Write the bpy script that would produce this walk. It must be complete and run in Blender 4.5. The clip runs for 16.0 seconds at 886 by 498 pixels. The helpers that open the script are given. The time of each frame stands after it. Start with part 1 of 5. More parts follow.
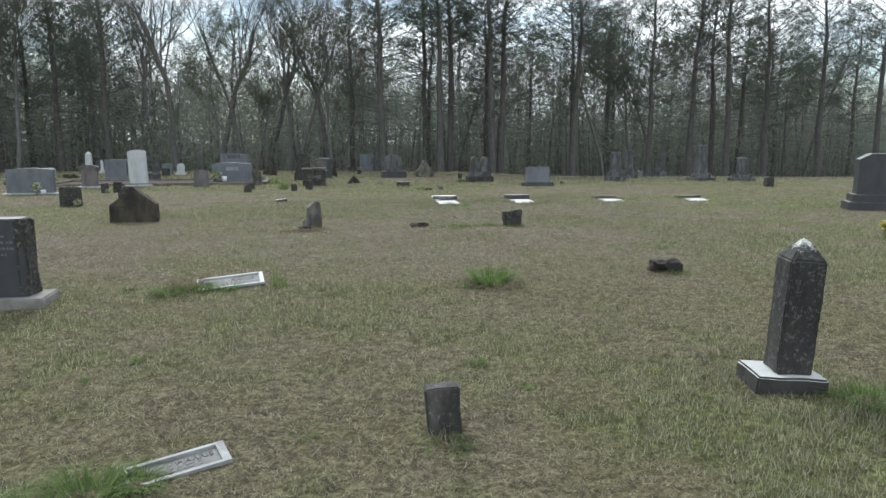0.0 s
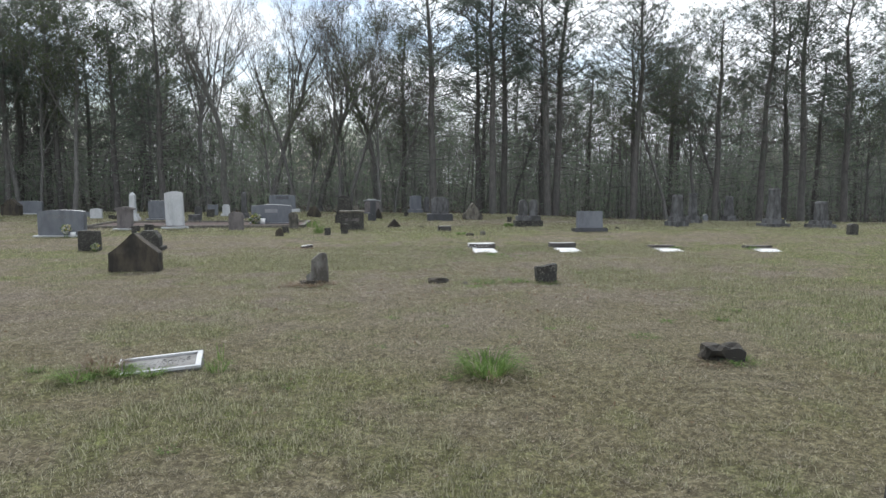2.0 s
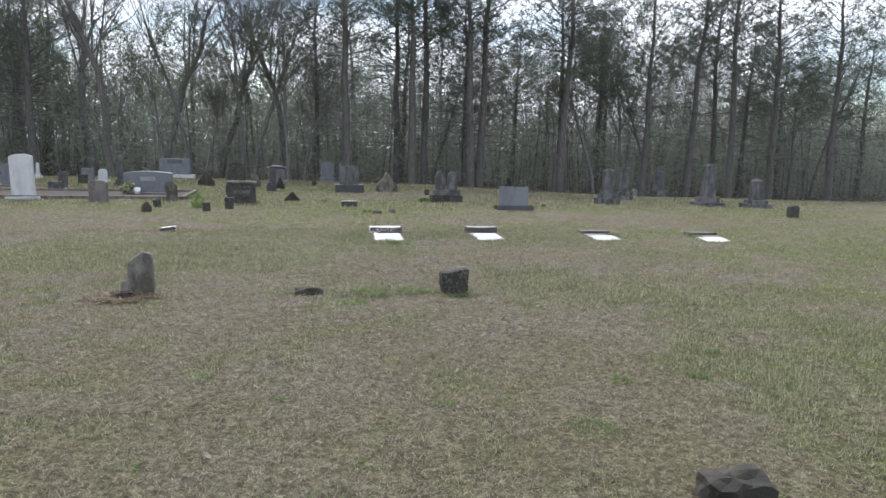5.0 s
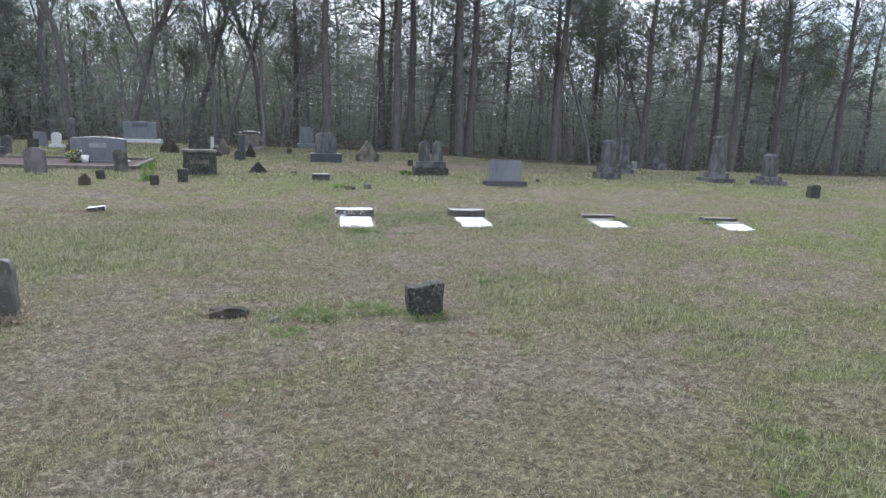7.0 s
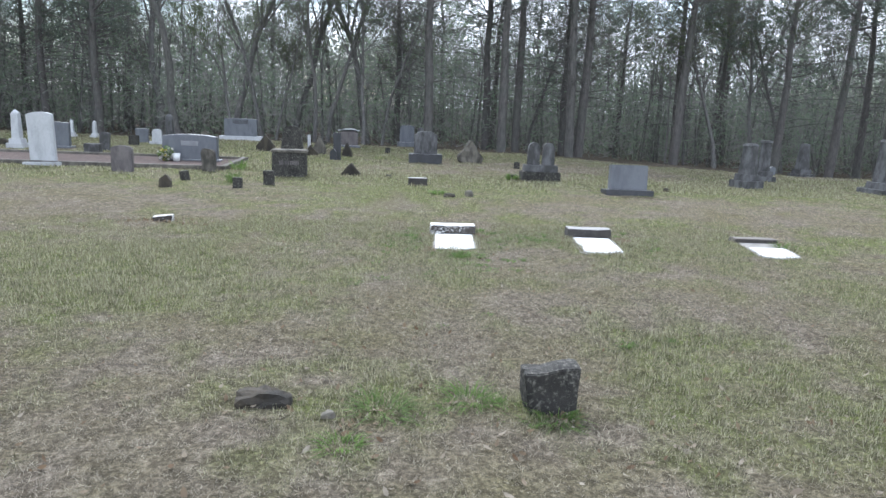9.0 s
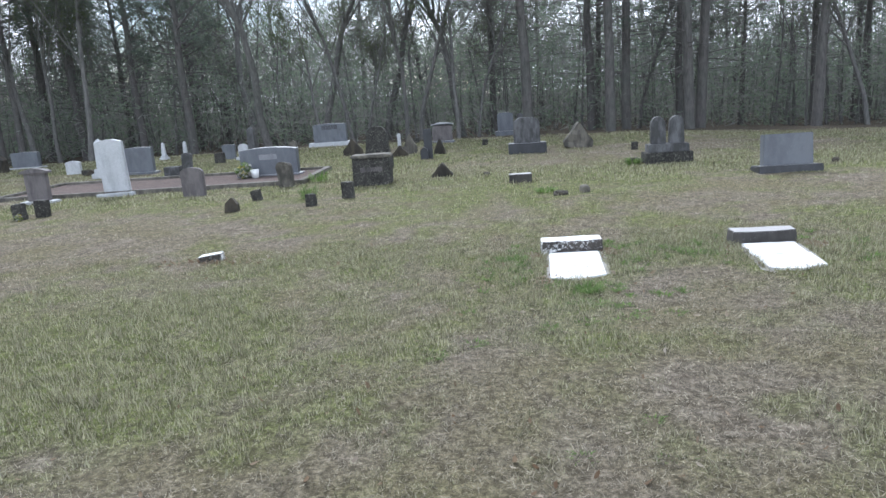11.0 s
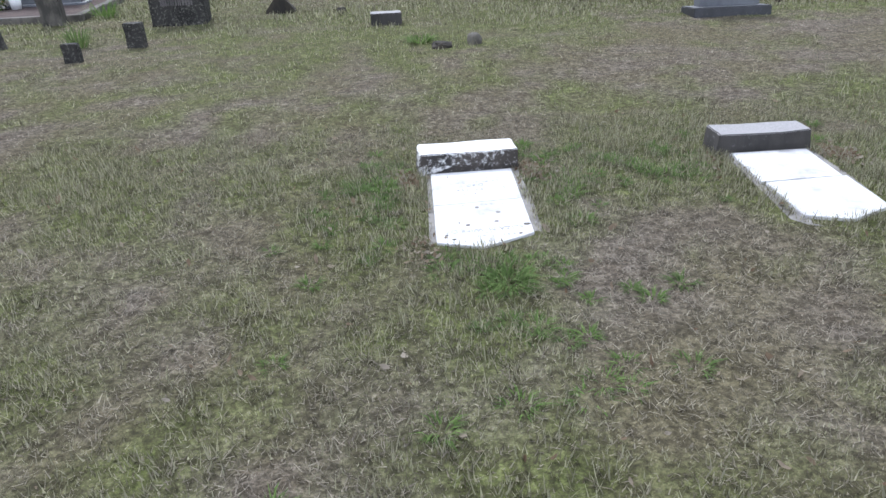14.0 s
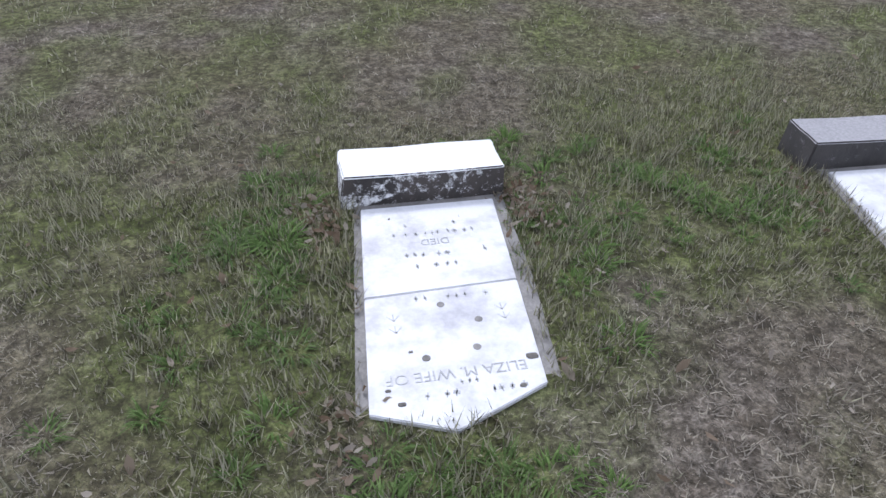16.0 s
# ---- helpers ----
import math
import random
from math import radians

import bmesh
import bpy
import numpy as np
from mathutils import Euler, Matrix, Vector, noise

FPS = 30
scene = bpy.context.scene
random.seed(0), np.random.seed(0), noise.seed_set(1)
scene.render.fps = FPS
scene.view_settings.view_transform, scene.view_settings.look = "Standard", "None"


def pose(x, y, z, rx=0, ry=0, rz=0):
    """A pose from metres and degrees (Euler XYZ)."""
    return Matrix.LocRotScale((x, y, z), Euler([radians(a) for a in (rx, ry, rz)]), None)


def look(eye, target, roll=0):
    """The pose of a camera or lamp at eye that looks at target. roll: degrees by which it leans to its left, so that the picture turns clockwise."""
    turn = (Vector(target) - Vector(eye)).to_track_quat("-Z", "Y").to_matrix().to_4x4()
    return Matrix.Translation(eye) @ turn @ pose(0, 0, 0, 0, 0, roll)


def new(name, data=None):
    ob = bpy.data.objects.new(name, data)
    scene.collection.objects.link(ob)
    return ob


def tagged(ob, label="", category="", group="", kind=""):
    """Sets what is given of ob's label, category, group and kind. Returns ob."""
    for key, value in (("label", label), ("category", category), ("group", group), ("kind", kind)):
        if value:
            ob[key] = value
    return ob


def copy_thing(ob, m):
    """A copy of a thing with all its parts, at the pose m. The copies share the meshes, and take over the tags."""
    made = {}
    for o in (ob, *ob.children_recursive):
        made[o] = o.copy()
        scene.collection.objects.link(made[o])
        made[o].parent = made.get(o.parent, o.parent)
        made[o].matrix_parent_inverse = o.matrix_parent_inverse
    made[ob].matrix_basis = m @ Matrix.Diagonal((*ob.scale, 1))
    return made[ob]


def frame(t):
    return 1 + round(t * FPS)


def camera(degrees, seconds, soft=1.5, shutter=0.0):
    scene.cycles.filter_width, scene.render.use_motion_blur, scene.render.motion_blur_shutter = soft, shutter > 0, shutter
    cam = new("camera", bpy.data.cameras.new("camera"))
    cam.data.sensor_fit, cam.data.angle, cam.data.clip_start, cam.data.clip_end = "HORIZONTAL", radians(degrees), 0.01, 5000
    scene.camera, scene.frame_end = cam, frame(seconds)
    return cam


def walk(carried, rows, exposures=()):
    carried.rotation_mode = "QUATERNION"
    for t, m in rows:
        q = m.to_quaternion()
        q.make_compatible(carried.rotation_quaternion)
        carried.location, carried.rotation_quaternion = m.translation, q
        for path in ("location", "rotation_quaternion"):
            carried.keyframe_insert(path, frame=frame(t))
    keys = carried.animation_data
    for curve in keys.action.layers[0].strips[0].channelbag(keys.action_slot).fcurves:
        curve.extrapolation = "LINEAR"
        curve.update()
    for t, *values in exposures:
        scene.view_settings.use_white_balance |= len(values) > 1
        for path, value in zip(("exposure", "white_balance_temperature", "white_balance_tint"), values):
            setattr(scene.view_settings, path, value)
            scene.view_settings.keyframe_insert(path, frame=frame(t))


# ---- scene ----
cam = camera(65.3, 16.0, soft=1.5)
METRES, EYE, TILT, LEAN, TURN = 15.3, 1.5, 0.0, 0.0, -11.5
ROWS = [
    (0.0, 0.0, 0.0, 0.0, -0.01, -8.91, 0.05),
    (0.5, 0.0118, 0.0221, 0.0024, 2.02, -9.82, -1.04),
    (1.0, 0.0174, 0.0448, 0.003, 1.9, -5.58, -0.85),
    (1.5, 0.0264, 0.0698, 0.0038, 0.22, -6.19, 1.1),
    (2.0, 0.0385, 0.0978, 0.0043, 5.25, -5.66, -0.07),
    (2.5, 0.0406, 0.1246, 0.0049, 5.55, -4.02, -5.5),
    (3.0, 0.048, 0.1546, 0.0083, 2.78, -2.87, -3.41),
    (3.5, 0.0547, 0.1849, 0.0091, 4.81, -3.48, -3.22),
    (4.0, 0.055, 0.2133, 0.0092, 1.01, -5.52, -4.72),
    (6.5, 0.0733, 0.3631, 0.0182, -0.04, -10.61, 1.42),
    (7.0, 0.0742, 0.3953, 0.0174, -1.41, -11.36, -2.14),
    (7.5, 0.0729, 0.4255, 0.0176, 2.6, -11.44, -1.36),
    (8.0, 0.071, 0.4589, 0.0185, 7.07, -11.51, 2.4),
    (8.5, 0.0657, 0.4904, 0.0157, 4.55, -14.05, -2.13),
    (9.0, 0.0631, 0.5222, 0.016, 7.0, -11.87, -2.27),
    (9.5, 0.0552, 0.5587, 0.0165, 14.26, -11.05, 0.43),
    (12.0, 0.0363, 0.7377, 0.0073, 13.92, -18.07, 4.87),
    (12.5, 0.0323, 0.7686, 0.0067, 9.51, -22.15, 0.31),
    (13.0, 0.0237, 0.7964, 0.0069, 5.1, -24.28, 0.1),
    (13.5, 0.0218, 0.8314, 0.004, 7.23, -25.44, 4.77),
    (14.0, 0.0167, 0.8596, 0.0021, 4.6, -27.18, 1.87),
    (14.5, 0.0112, 0.8887, 0.0018, 2.32, -31.59, 2.11),
    (15.0, 0.0118, 0.922, -0.0004, 7.22, -32.42, 2.66),
    (15.5, 0.0093, 0.952, -0.0028, 3.38, -37.5, -1.44),
    (16.0, 0.0067, 0.9794, -0.0021, 0.59, -38.08, -1.47),
]
EXPOSURES = [(0.0, 0.64, 6200, 3), (0.5, 0.97, 6300, 3), (1.0, 1.1, 6300, 4), (1.5, 0.86, 6300, 6), (2.0, 0.67, 6300, 7), (2.5, 0.86, 6400, 8), (3.0, 0.62, 6300, 8), (3.5, 0.26, 6200, 9), (4.2, 0.6, 6200, 9), (6.5, 0.95, 5900, 10), (8.0, 1.15, 5900, 9), (9.5, 1.2, 5800, 8), (12.5, 1.0, 5800, 9), (14.0, 0.86, 5800, 12), (16.0, 0.46, 5700, 16)]
walk(cam, [(t, pose(0, 0, EYE, TILT, LEAN, TURN) @ pose(METRES * x, METRES * y, METRES * z, 90 + pitch, roll, yaw)) for t, x, y, z, yaw, pitch, roll in ROWS], EXPOSURES)

# ---- sky and sun: bright broken cloud, the sun veiled and ahead of the walk ----
SUN_UP, SUN_AZ = 48.0, -14.0  # degrees above the horizon; degrees from +y, towards +x
world = bpy.data.worlds.new("sky")
scene.world = world
world.use_nodes = True
wn, wl = world.node_tree.nodes, world.node_tree.links
wn.clear()
w_out = wn.new("ShaderNodeOutputWorld")
w_bg = wn.new("ShaderNodeBackground")
w_sky = wn.new("ShaderNodeTexSky")
w_sky.sky_type, w_sky.sun_disc = "NISHITA", False
w_sky.sun_elevation, w_sky.sun_rotation = radians(SUN_UP), radians(SUN_AZ)
w_dim = wn.new("ShaderNodeVectorMath")
w_dim.operation = "SCALE"
w_dim.inputs["Scale"].default_value = 0.10
w_co = wn.new("ShaderNodeTexCoord")
w_map = wn.new("ShaderNodeMapping")
w_map.inputs["Scale"].default_value = (1.0, 1.0, 2.6)
w_map.inputs["Location"].default_value = (0.35, 0.1, 0.0)
w_noise = wn.new("ShaderNodeTexNoise")
w_noise.inputs["Scale"].default_value, w_noise.inputs["Detail"].default_value = 2.6, 6.0
w_ramp = wn.new("ShaderNodeValToRGB")
w_ramp.color_ramp.elements[0].position, w_ramp.color_ramp.elements[1].position = 0.40, 0.52
w_shade = wn.new("ShaderNodeValToRGB")
w_shade.color_ramp.elements[0].color, w_shade.color_ramp.elements[1].color = (1.25, 1.27, 1.32, 1), (0.95, 0.98, 1.04, 1)
w_shade.color_ramp.elements[0].position, w_shade.color_ramp.elements[1].position = 0.45, 0.75
w_mix = wn.new("ShaderNodeMix")
w_mix.data_type = "RGBA"
wl.new(w_co.outputs["Generated"], w_map.inputs["Vector"])
wl.new(w_map.outputs["Vector"], w_noise.inputs["Vector"])
wl.new(w_noise.outputs["Fac"], w_ramp.inputs["Fac"])
wl.new(w_noise.outputs["Fac"], w_shade.inputs["Fac"])
wl.new(w_sky.outputs["Color"], w_dim.inputs[0])
wl.new(w_ramp.outputs["Color"], w_mix.inputs["Factor"])
wl.new(w_dim.outputs["Vector"], w_mix.inputs["A"])
wl.new(w_shade.outputs["Color"], w_mix.inputs["B"])
wl.new(w_mix.outputs["Result"], w_bg.inputs["Color"])
w_bg.inputs["Strength"].default_value = 0.92
wl.new(w_bg.outputs["Background"], w_out.inputs["Surface"])

sun_data = bpy.data.lights.new("sun", "SUN")
sun_data.energy, sun_data.angle, sun_data.color = 1.8, radians(12), (1.0, 0.97, 0.93)
sun = new("sun", sun_data)
a, e = radians(SUN_AZ), radians(SUN_UP)
sun.matrix_world = look((40 * math.sin(a) * math.cos(e), 40 * math.cos(a) * math.cos(e), 40 * math.sin(e)), (0, 0, 0))


# ---- materials ----
def nodes_of(name):
    m = bpy.data.materials.new(name)
    m.use_nodes = True
    n, l = m.node_tree.nodes, m.node_tree.links
    return m, n, l, n["Principled BSDF"]


def rgb(c):
    return (c[0], c[1], c[2], 1.0)


def noise_node(n, l, vec, scale, detail=4.0, rough=0.55):
    t = n.new("ShaderNodeTexNoise")
    t.inputs["Scale"].default_value, t.inputs["Detail"].default_value, t.inputs["Roughness"].default_value = scale, detail, rough
    l.new(vec, t.inputs["Vector"])
    return t.outputs["Fac"]


def ramp(n, l, fac, lo, hi, a=(0, 0, 0), b=(1, 1, 1)):
    r = n.new("ShaderNodeValToRGB")
    r.color_ramp.elements[0].position, r.color_ramp.elements[1].position = lo, hi
    r.color_ramp.elements[0].color, r.color_ramp.elements[1].color = rgb(a), rgb(b)
    l.new(fac, r.inputs["Fac"])
    return r.outputs["Color"]


def mix(n, l, fac, a, b):
    x = n.new("ShaderNodeMix")
    x.data_type = "RGBA"
    for value, key in ((fac, "Factor"), (a, "A"), (b, "B")):
        if isinstance(value, tuple):
            x.inputs[key].default_value = rgb(value)
        elif isinstance(value, float):
            x.inputs[key].default_value = value
        else:
            l.new(value, x.inputs[key])
    return x.outputs["Result"]


def bump(n, l, bsdf, height, strength, distance):
    b = n.new("ShaderNodeBump")
    b.inputs["Strength"].default_value, b.inputs["Distance"].default_value = strength, distance
    l.new(height, b.inputs["Height"])
    l.new(b.outputs["Normal"], bsdf.inputs["Normal"])


def shifted(n, l):
    """Object coordinates, moved by the object's own random number."""
    co, info, add = n.new("ShaderNodeTexCoord"), n.new("ShaderNodeObjectInfo"), n.new("ShaderNodeVectorMath")
    mul = n.new("ShaderNodeMath")
    mul.operation, mul.inputs[1].default_value = "MULTIPLY", 37.0
    l.new(info.outputs["Random"], mul.inputs[0])
    l.new(co.outputs["Object"], add.inputs[0])
    l.new(mul.outputs[0], add.inputs[1])
    return add.outputs["Vector"], co.outputs["Object"]


def stone_mat(name, base, stain, lichen, lo=0.42, hi=0.62, lichen_at=0.62, roughness=0.8, grain=90.0, depth=0.004, tops=None, tip=None, speck=0.35, wash=(0.62, 0.82)):
    """Weathered stone: grain, broad stains, lichen blots; tops: colour blended in on upward faces; tip: height and
    colour of a bleached top.
    """
    m, n, l, p = nodes_of(name)
    vec, plain = shifted(n, l)
    streak = n.new("ShaderNodeMapping")
    streak.inputs["Scale"].default_value = (1.0, 1.0, 0.4)
    l.new(vec, streak.inputs["Vector"])
    big = noise_node(n, l, streak.outputs["Vector"], 5.0, 6.0, 0.65)
    mid = noise_node(n, l, vec, 30.0, 8.0, 0.8)
    fine = noise_node(n, l, vec, grain, 3.0, 0.6)
    col = mix(n, l, ramp(n, l, big, lo, hi), base, stain)
    col = mix(n, l, ramp(n, l, mid, lichen_at, lichen_at + 0.13), col, lichen)
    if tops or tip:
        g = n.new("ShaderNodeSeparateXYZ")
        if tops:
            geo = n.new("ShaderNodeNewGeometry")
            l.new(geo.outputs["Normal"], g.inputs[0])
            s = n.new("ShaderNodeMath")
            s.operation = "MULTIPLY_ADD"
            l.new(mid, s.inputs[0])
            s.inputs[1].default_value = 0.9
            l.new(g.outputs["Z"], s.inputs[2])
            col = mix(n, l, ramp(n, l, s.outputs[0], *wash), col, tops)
        else:
            l.new(plain, g.inputs[0])
            s = n.new("ShaderNodeMath")
            s.operation = "MULTIPLY_ADD"
            l.new(mid, s.inputs[0])
            s.inputs[1].default_value = 0.25
            l.new(g.outputs["Z"], s.inputs[2])
            sc = n.new("ShaderNodeMath")
            sc.operation, sc.inputs[1].default_value = "SUBTRACT", tip[0]
            l.new(s.outputs[0], sc.inputs[0])
            col = mix(n, l, ramp(n, l, sc.outputs[0], 0.0, 0.04), col, tip[1])
    col = mix(n, l, ramp(n, l, fine, 0.35, 0.75), col, mix(n, l, speck, col, (0.03, 0.03, 0.03)))
    l.new(col, p.inputs["Base Color"])
    p.inputs["Roughness"].default_value = roughness
    bump(n, l, p, mix(n, l, 0.5, mid, fine), 0.7, depth)
    return m


DARK_LICHEN = stone_mat("blackened stone", (0.042, 0.039, 0.035), (0.016, 0.015, 0.013), (0.24, 0.23, 0.2), 0.4, 0.6, 0.52, 0.9, 70.0, 0.02)
OBELISK_DARK = stone_mat("blackened marble", (0.042, 0.04, 0.038), (0.014, 0.0135, 0.013), (0.17, 0.165, 0.15), 0.38, 0.6, 0.53, depth=0.012, tip=(0.86, (0.7, 0.7, 0.68)))
MARBLE = stone_mat("white marble", (0.52, 0.53, 0.55), (0.36, 0.365, 0.385), (0.3, 0.29, 0.28), 0.45, 0.75, 0.72, 0.6)
MARBLE_STAINED = stone_mat("stained marble", (0.14, 0.14, 0.147), (0.05, 0.049, 0.05), (0.29, 0.285, 0.285), 0.40, 0.58, 0.62)
MARBLE_BRIGHT = stone_mat("bright marble", (0.64, 0.64, 0.64), (0.40, 0.39, 0.40), (0.44, 0.43, 0.42), 0.46, 0.66, 0.64, 0.5, depth=0.001, speck=0.06)
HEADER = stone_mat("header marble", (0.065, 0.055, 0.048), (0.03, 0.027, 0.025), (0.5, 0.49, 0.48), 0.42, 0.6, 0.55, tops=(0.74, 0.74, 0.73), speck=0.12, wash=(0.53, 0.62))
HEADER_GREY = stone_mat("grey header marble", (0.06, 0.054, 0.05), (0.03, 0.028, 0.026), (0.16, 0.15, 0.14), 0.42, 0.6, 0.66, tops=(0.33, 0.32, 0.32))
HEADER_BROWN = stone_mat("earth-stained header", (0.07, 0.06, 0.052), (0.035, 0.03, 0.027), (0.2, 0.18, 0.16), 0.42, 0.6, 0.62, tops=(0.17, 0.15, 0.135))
CEMENT = stone_mat("cement bed", (0.28, 0.265, 0.245), (0.17, 0.16, 0.145), (0.16, 0.17, 0.11), 0.45, 0.65, 0.62, 0.9)
# both granites: upward faces take a paler colour than the sides
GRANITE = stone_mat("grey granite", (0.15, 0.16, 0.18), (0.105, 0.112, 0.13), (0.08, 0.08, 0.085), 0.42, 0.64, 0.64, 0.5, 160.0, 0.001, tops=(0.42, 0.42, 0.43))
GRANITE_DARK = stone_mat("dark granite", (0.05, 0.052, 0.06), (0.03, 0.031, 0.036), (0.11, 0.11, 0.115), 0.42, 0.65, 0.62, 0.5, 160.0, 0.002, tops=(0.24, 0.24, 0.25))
GRANITE_PANEL = stone_mat("polished granite panel", (0.26, 0.265, 0.28), (0.2, 0.2, 0.22), (0.15, 0.15, 0.16), 0.45, 0.7, 0.75, 0.3, 160.0, 0.0005)
REDDISH = stone_mat("pinkish stone", (0.17, 0.15, 0.15), (0.09, 0.08, 0.082), (0.25, 0.23, 0.22), 0.42, 0.62, 0.66)
TABLET_GREY = stone_mat("weathered grey marble", (0.36, 0.36, 0.365), (0.19, 0.19, 0.19), (0.45, 0.45, 0.44), 0.4, 0.65, 0.66, 0.7, depth=0.001, speck=0.15)
TABLET_DARK = stone_mat("soiled grey marble", (0.21, 0.205, 0.2), (0.10, 0.097, 0.09), (0.3, 0.3, 0.29), 0.4, 0.62, 0.64, 0.75, depth=0.001, speck=0.2)
FIELD = stone_mat("brown fieldstone", (0.07, 0.058, 0.043), (0.026, 0.023, 0.019), (0.18, 0.165, 0.12), 0.42, 0.6, 0.64, 0.95, 60.0, 0.012)
FIELD_GREY = stone_mat("grey fieldstone", (0.17, 0.155, 0.13), (0.06, 0.055, 0.048), (0.27, 0.26, 0.22), 0.42, 0.6, 0.64, 0.95, 60.0, 0.01)
KERB = stone_mat("concrete kerb", (0.17, 0.155, 0.135), (0.08, 0.073, 0.063), (0.1, 0.105, 0.07), 0.42, 0.62, 0.62, 0.9)
INK = stone_mat("cut lettering", (0.40, 0.40, 0.39), (0.54, 0.54, 0.53), (0.45, 0.45, 0.44))
INK_DARK = stone_mat("weathered lettering", (0.13, 0.128, 0.125), (0.22, 0.22, 0.215), (0.18, 0.18, 0.18))


def grass_color(n, l, ripe):
    """Straw to green by the sward's own growth, with fine variation."""
    co = n.new("ShaderNodeTexCoord")
    v = co.outputs["Object"]
    at = n.new("ShaderNodeAttribute")
    at.attribute_name = "growth"
    big, mid, fine = noise_node(n, l, v, 0.9, 5.0, 0.6), noise_node(n, l, v, 7.0, 5.0, 0.7), noise_node(n, l, v, 55.0, 4.0, 0.7)
    straw = mix(n, l, ramp(n, l, mid, 0.35, 0.65), (0.275, 0.226, 0.172), (0.470, 0.408, 0.335))
    straw = mix(n, l, ramp(n, l, big, 0.4, 0.62), straw, (0.320, 0.285, 0.170))
    at2 = n.new("ShaderNodeSeparateXYZ")
    l.new(v, at2.inputs[0])
    along = n.new("ShaderNodeMapRange")
    along.inputs["From Min"].default_value, along.inputs["From Max"].default_value = 6.0, 10.0
    along.inputs["To Min"].default_value, along.inputs["To Max"].default_value = 0.5, 0.0
    l.new(at2.outputs["Y"], along.inputs["Value"])
    straw = mix(n, l, along.outputs["Result"], straw, mix(n, l, ramp(n, l, mid, 0.35, 0.65), (0.255, 0.230, 0.105), (0.405, 0.375, 0.195)))
    green = mix(n, l, ramp(n, l, mid, 0.35, 0.65), (0.165, 0.210, 0.058), (0.350, 0.390, 0.145))
    s = n.new("ShaderNodeMath")
    s.operation = "MULTIPLY_ADD"
    l.new(ripe if ripe else fine, s.inputs[0])
    s.inputs[1].default_value = 0.55
    l.new(at.outputs["Fac"], s.inputs[2])
    col = mix(n, l, ramp(n, l, s.outputs[0], 0.36, 0.98), straw, green)
    clump = noise_node(n, l, v, 17.0, 6.0, 0.75)
    col = mix(n, l, ramp(n, l, clump, 0.40, 0.56), mix(n, l, 0.62, col, (0.05, 0.042, 0.03)), col)
    return mix(n, l, ramp(n, l, clump, 0.56, 0.68), col, mix(n, l, 0.3, col, (0.55, 0.50, 0.41))), fine, mid, v


def ground_mat():
    m, n, l, p = nodes_of("mown winter grass")
    col, fine, mid, v = grass_color(n, l, None)
    thatch = noise_node(n, l, v, 120.0, 3.0, 0.8)
    wisps = noise_node(n, l, v, 38.0, 5.0, 0.75)
    col = mix(n, l, ramp(n, l, wisps, 0.40, 0.60), mix(n, l, 0.72, col, (0.03, 0.026, 0.018)), col)
    col = mix(n, l, ramp(n, l, thatch, 0.38, 0.68), mix(n, l, 0.5, col, (0.05, 0.042, 0.03)), col)
    at = n.new("ShaderNodeAttribute")
    at.attribute_name = "litter"
    leaf = mix(n, l, ramp(n, l, mid, 0.35, 0.7), (0.05, 0.042, 0.033), (0.085, 0.072, 0.055))
    col = mix(n, l, at.outputs["Fac"], col, leaf)
    l.new(col, p.inputs["Base Color"])
    p.inputs["Roughness"].default_value = 1.0
    p.inputs["Specular IOR Level"].default_value = 0.1
    bump(n, l, p, mix(n, l, 0.5, fine, thatch), 1.0, 0.03)
    return m


def see_through(n, l, p, col, share):
    """Thin leaves pass some light."""
    t, x = n.new("ShaderNodeBsdfTranslucent"), n.new("ShaderNodeMixShader")
    l.new(col, t.inputs["Color"])
    x.inputs[0].default_value = share
    l.new(p.outputs[0], x.inputs[1])
    l.new(t.outputs[0], x.inputs[2])
    l.new(x.outputs[0], n["Material Output"].inputs["Surface"])


def blade_mat():
    m, n, l, p = nodes_of("grass blades")
    geo = n.new("ShaderNodeNewGeometry")
    col, fine, mid, v = grass_color(n, l, geo.outputs["Random Per Island"])
    col = mix(n, l, ramp(n, l, geo.outputs["Random Per Island"], 0.0, 1.0), mix(n, l, 0.78, col, (0.045, 0.038, 0.026)), mix(n, l, 0.5, col, (0.66, 0.60, 0.50)))
    l.new(col, p.inputs["Base Color"])
    p.inputs["Roughness"].default_value = 0.75
    p.inputs["Specular IOR Level"].default_value = 0.2
    see_through(n, l, p, col, 0.5)
    return m


def island_mat(name, stops, rough=0.8, spec=0.2):
    """Colour picked for every loose piece of the mesh from a few stops."""
    m, n, l, p = nodes_of(name)
    geo = n.new("ShaderNodeNewGeometry")
    r = n.new("ShaderNodeValToRGB")
    while len(r.color_ramp.elements) < len(stops):
        r.color_ramp.elements.new(0.5)
    for i, c in enumerate(stops):
        r.color_ramp.elements[i].position = i / (len(stops) - 1)
        r.color_ramp.elements[i].color = rgb(c)
    l.new(geo.outputs["Random Per Island"], r.inputs["Fac"])
    info = n.new("ShaderNodeObjectInfo")
    col = mix(n, l, info.outputs["Random"], r.outputs["Color"], mix(n, l, 0.3, r.outputs["Color"], (0.085, 0.08, 0.065)))
    l.new(col, p.inputs["Base Color"])
    p.inputs["Roughness"].default_value, p.inputs["Specular IOR Level"].default_value = rough, spec
    see_through(n, l, p, col, 0.45)
    return m


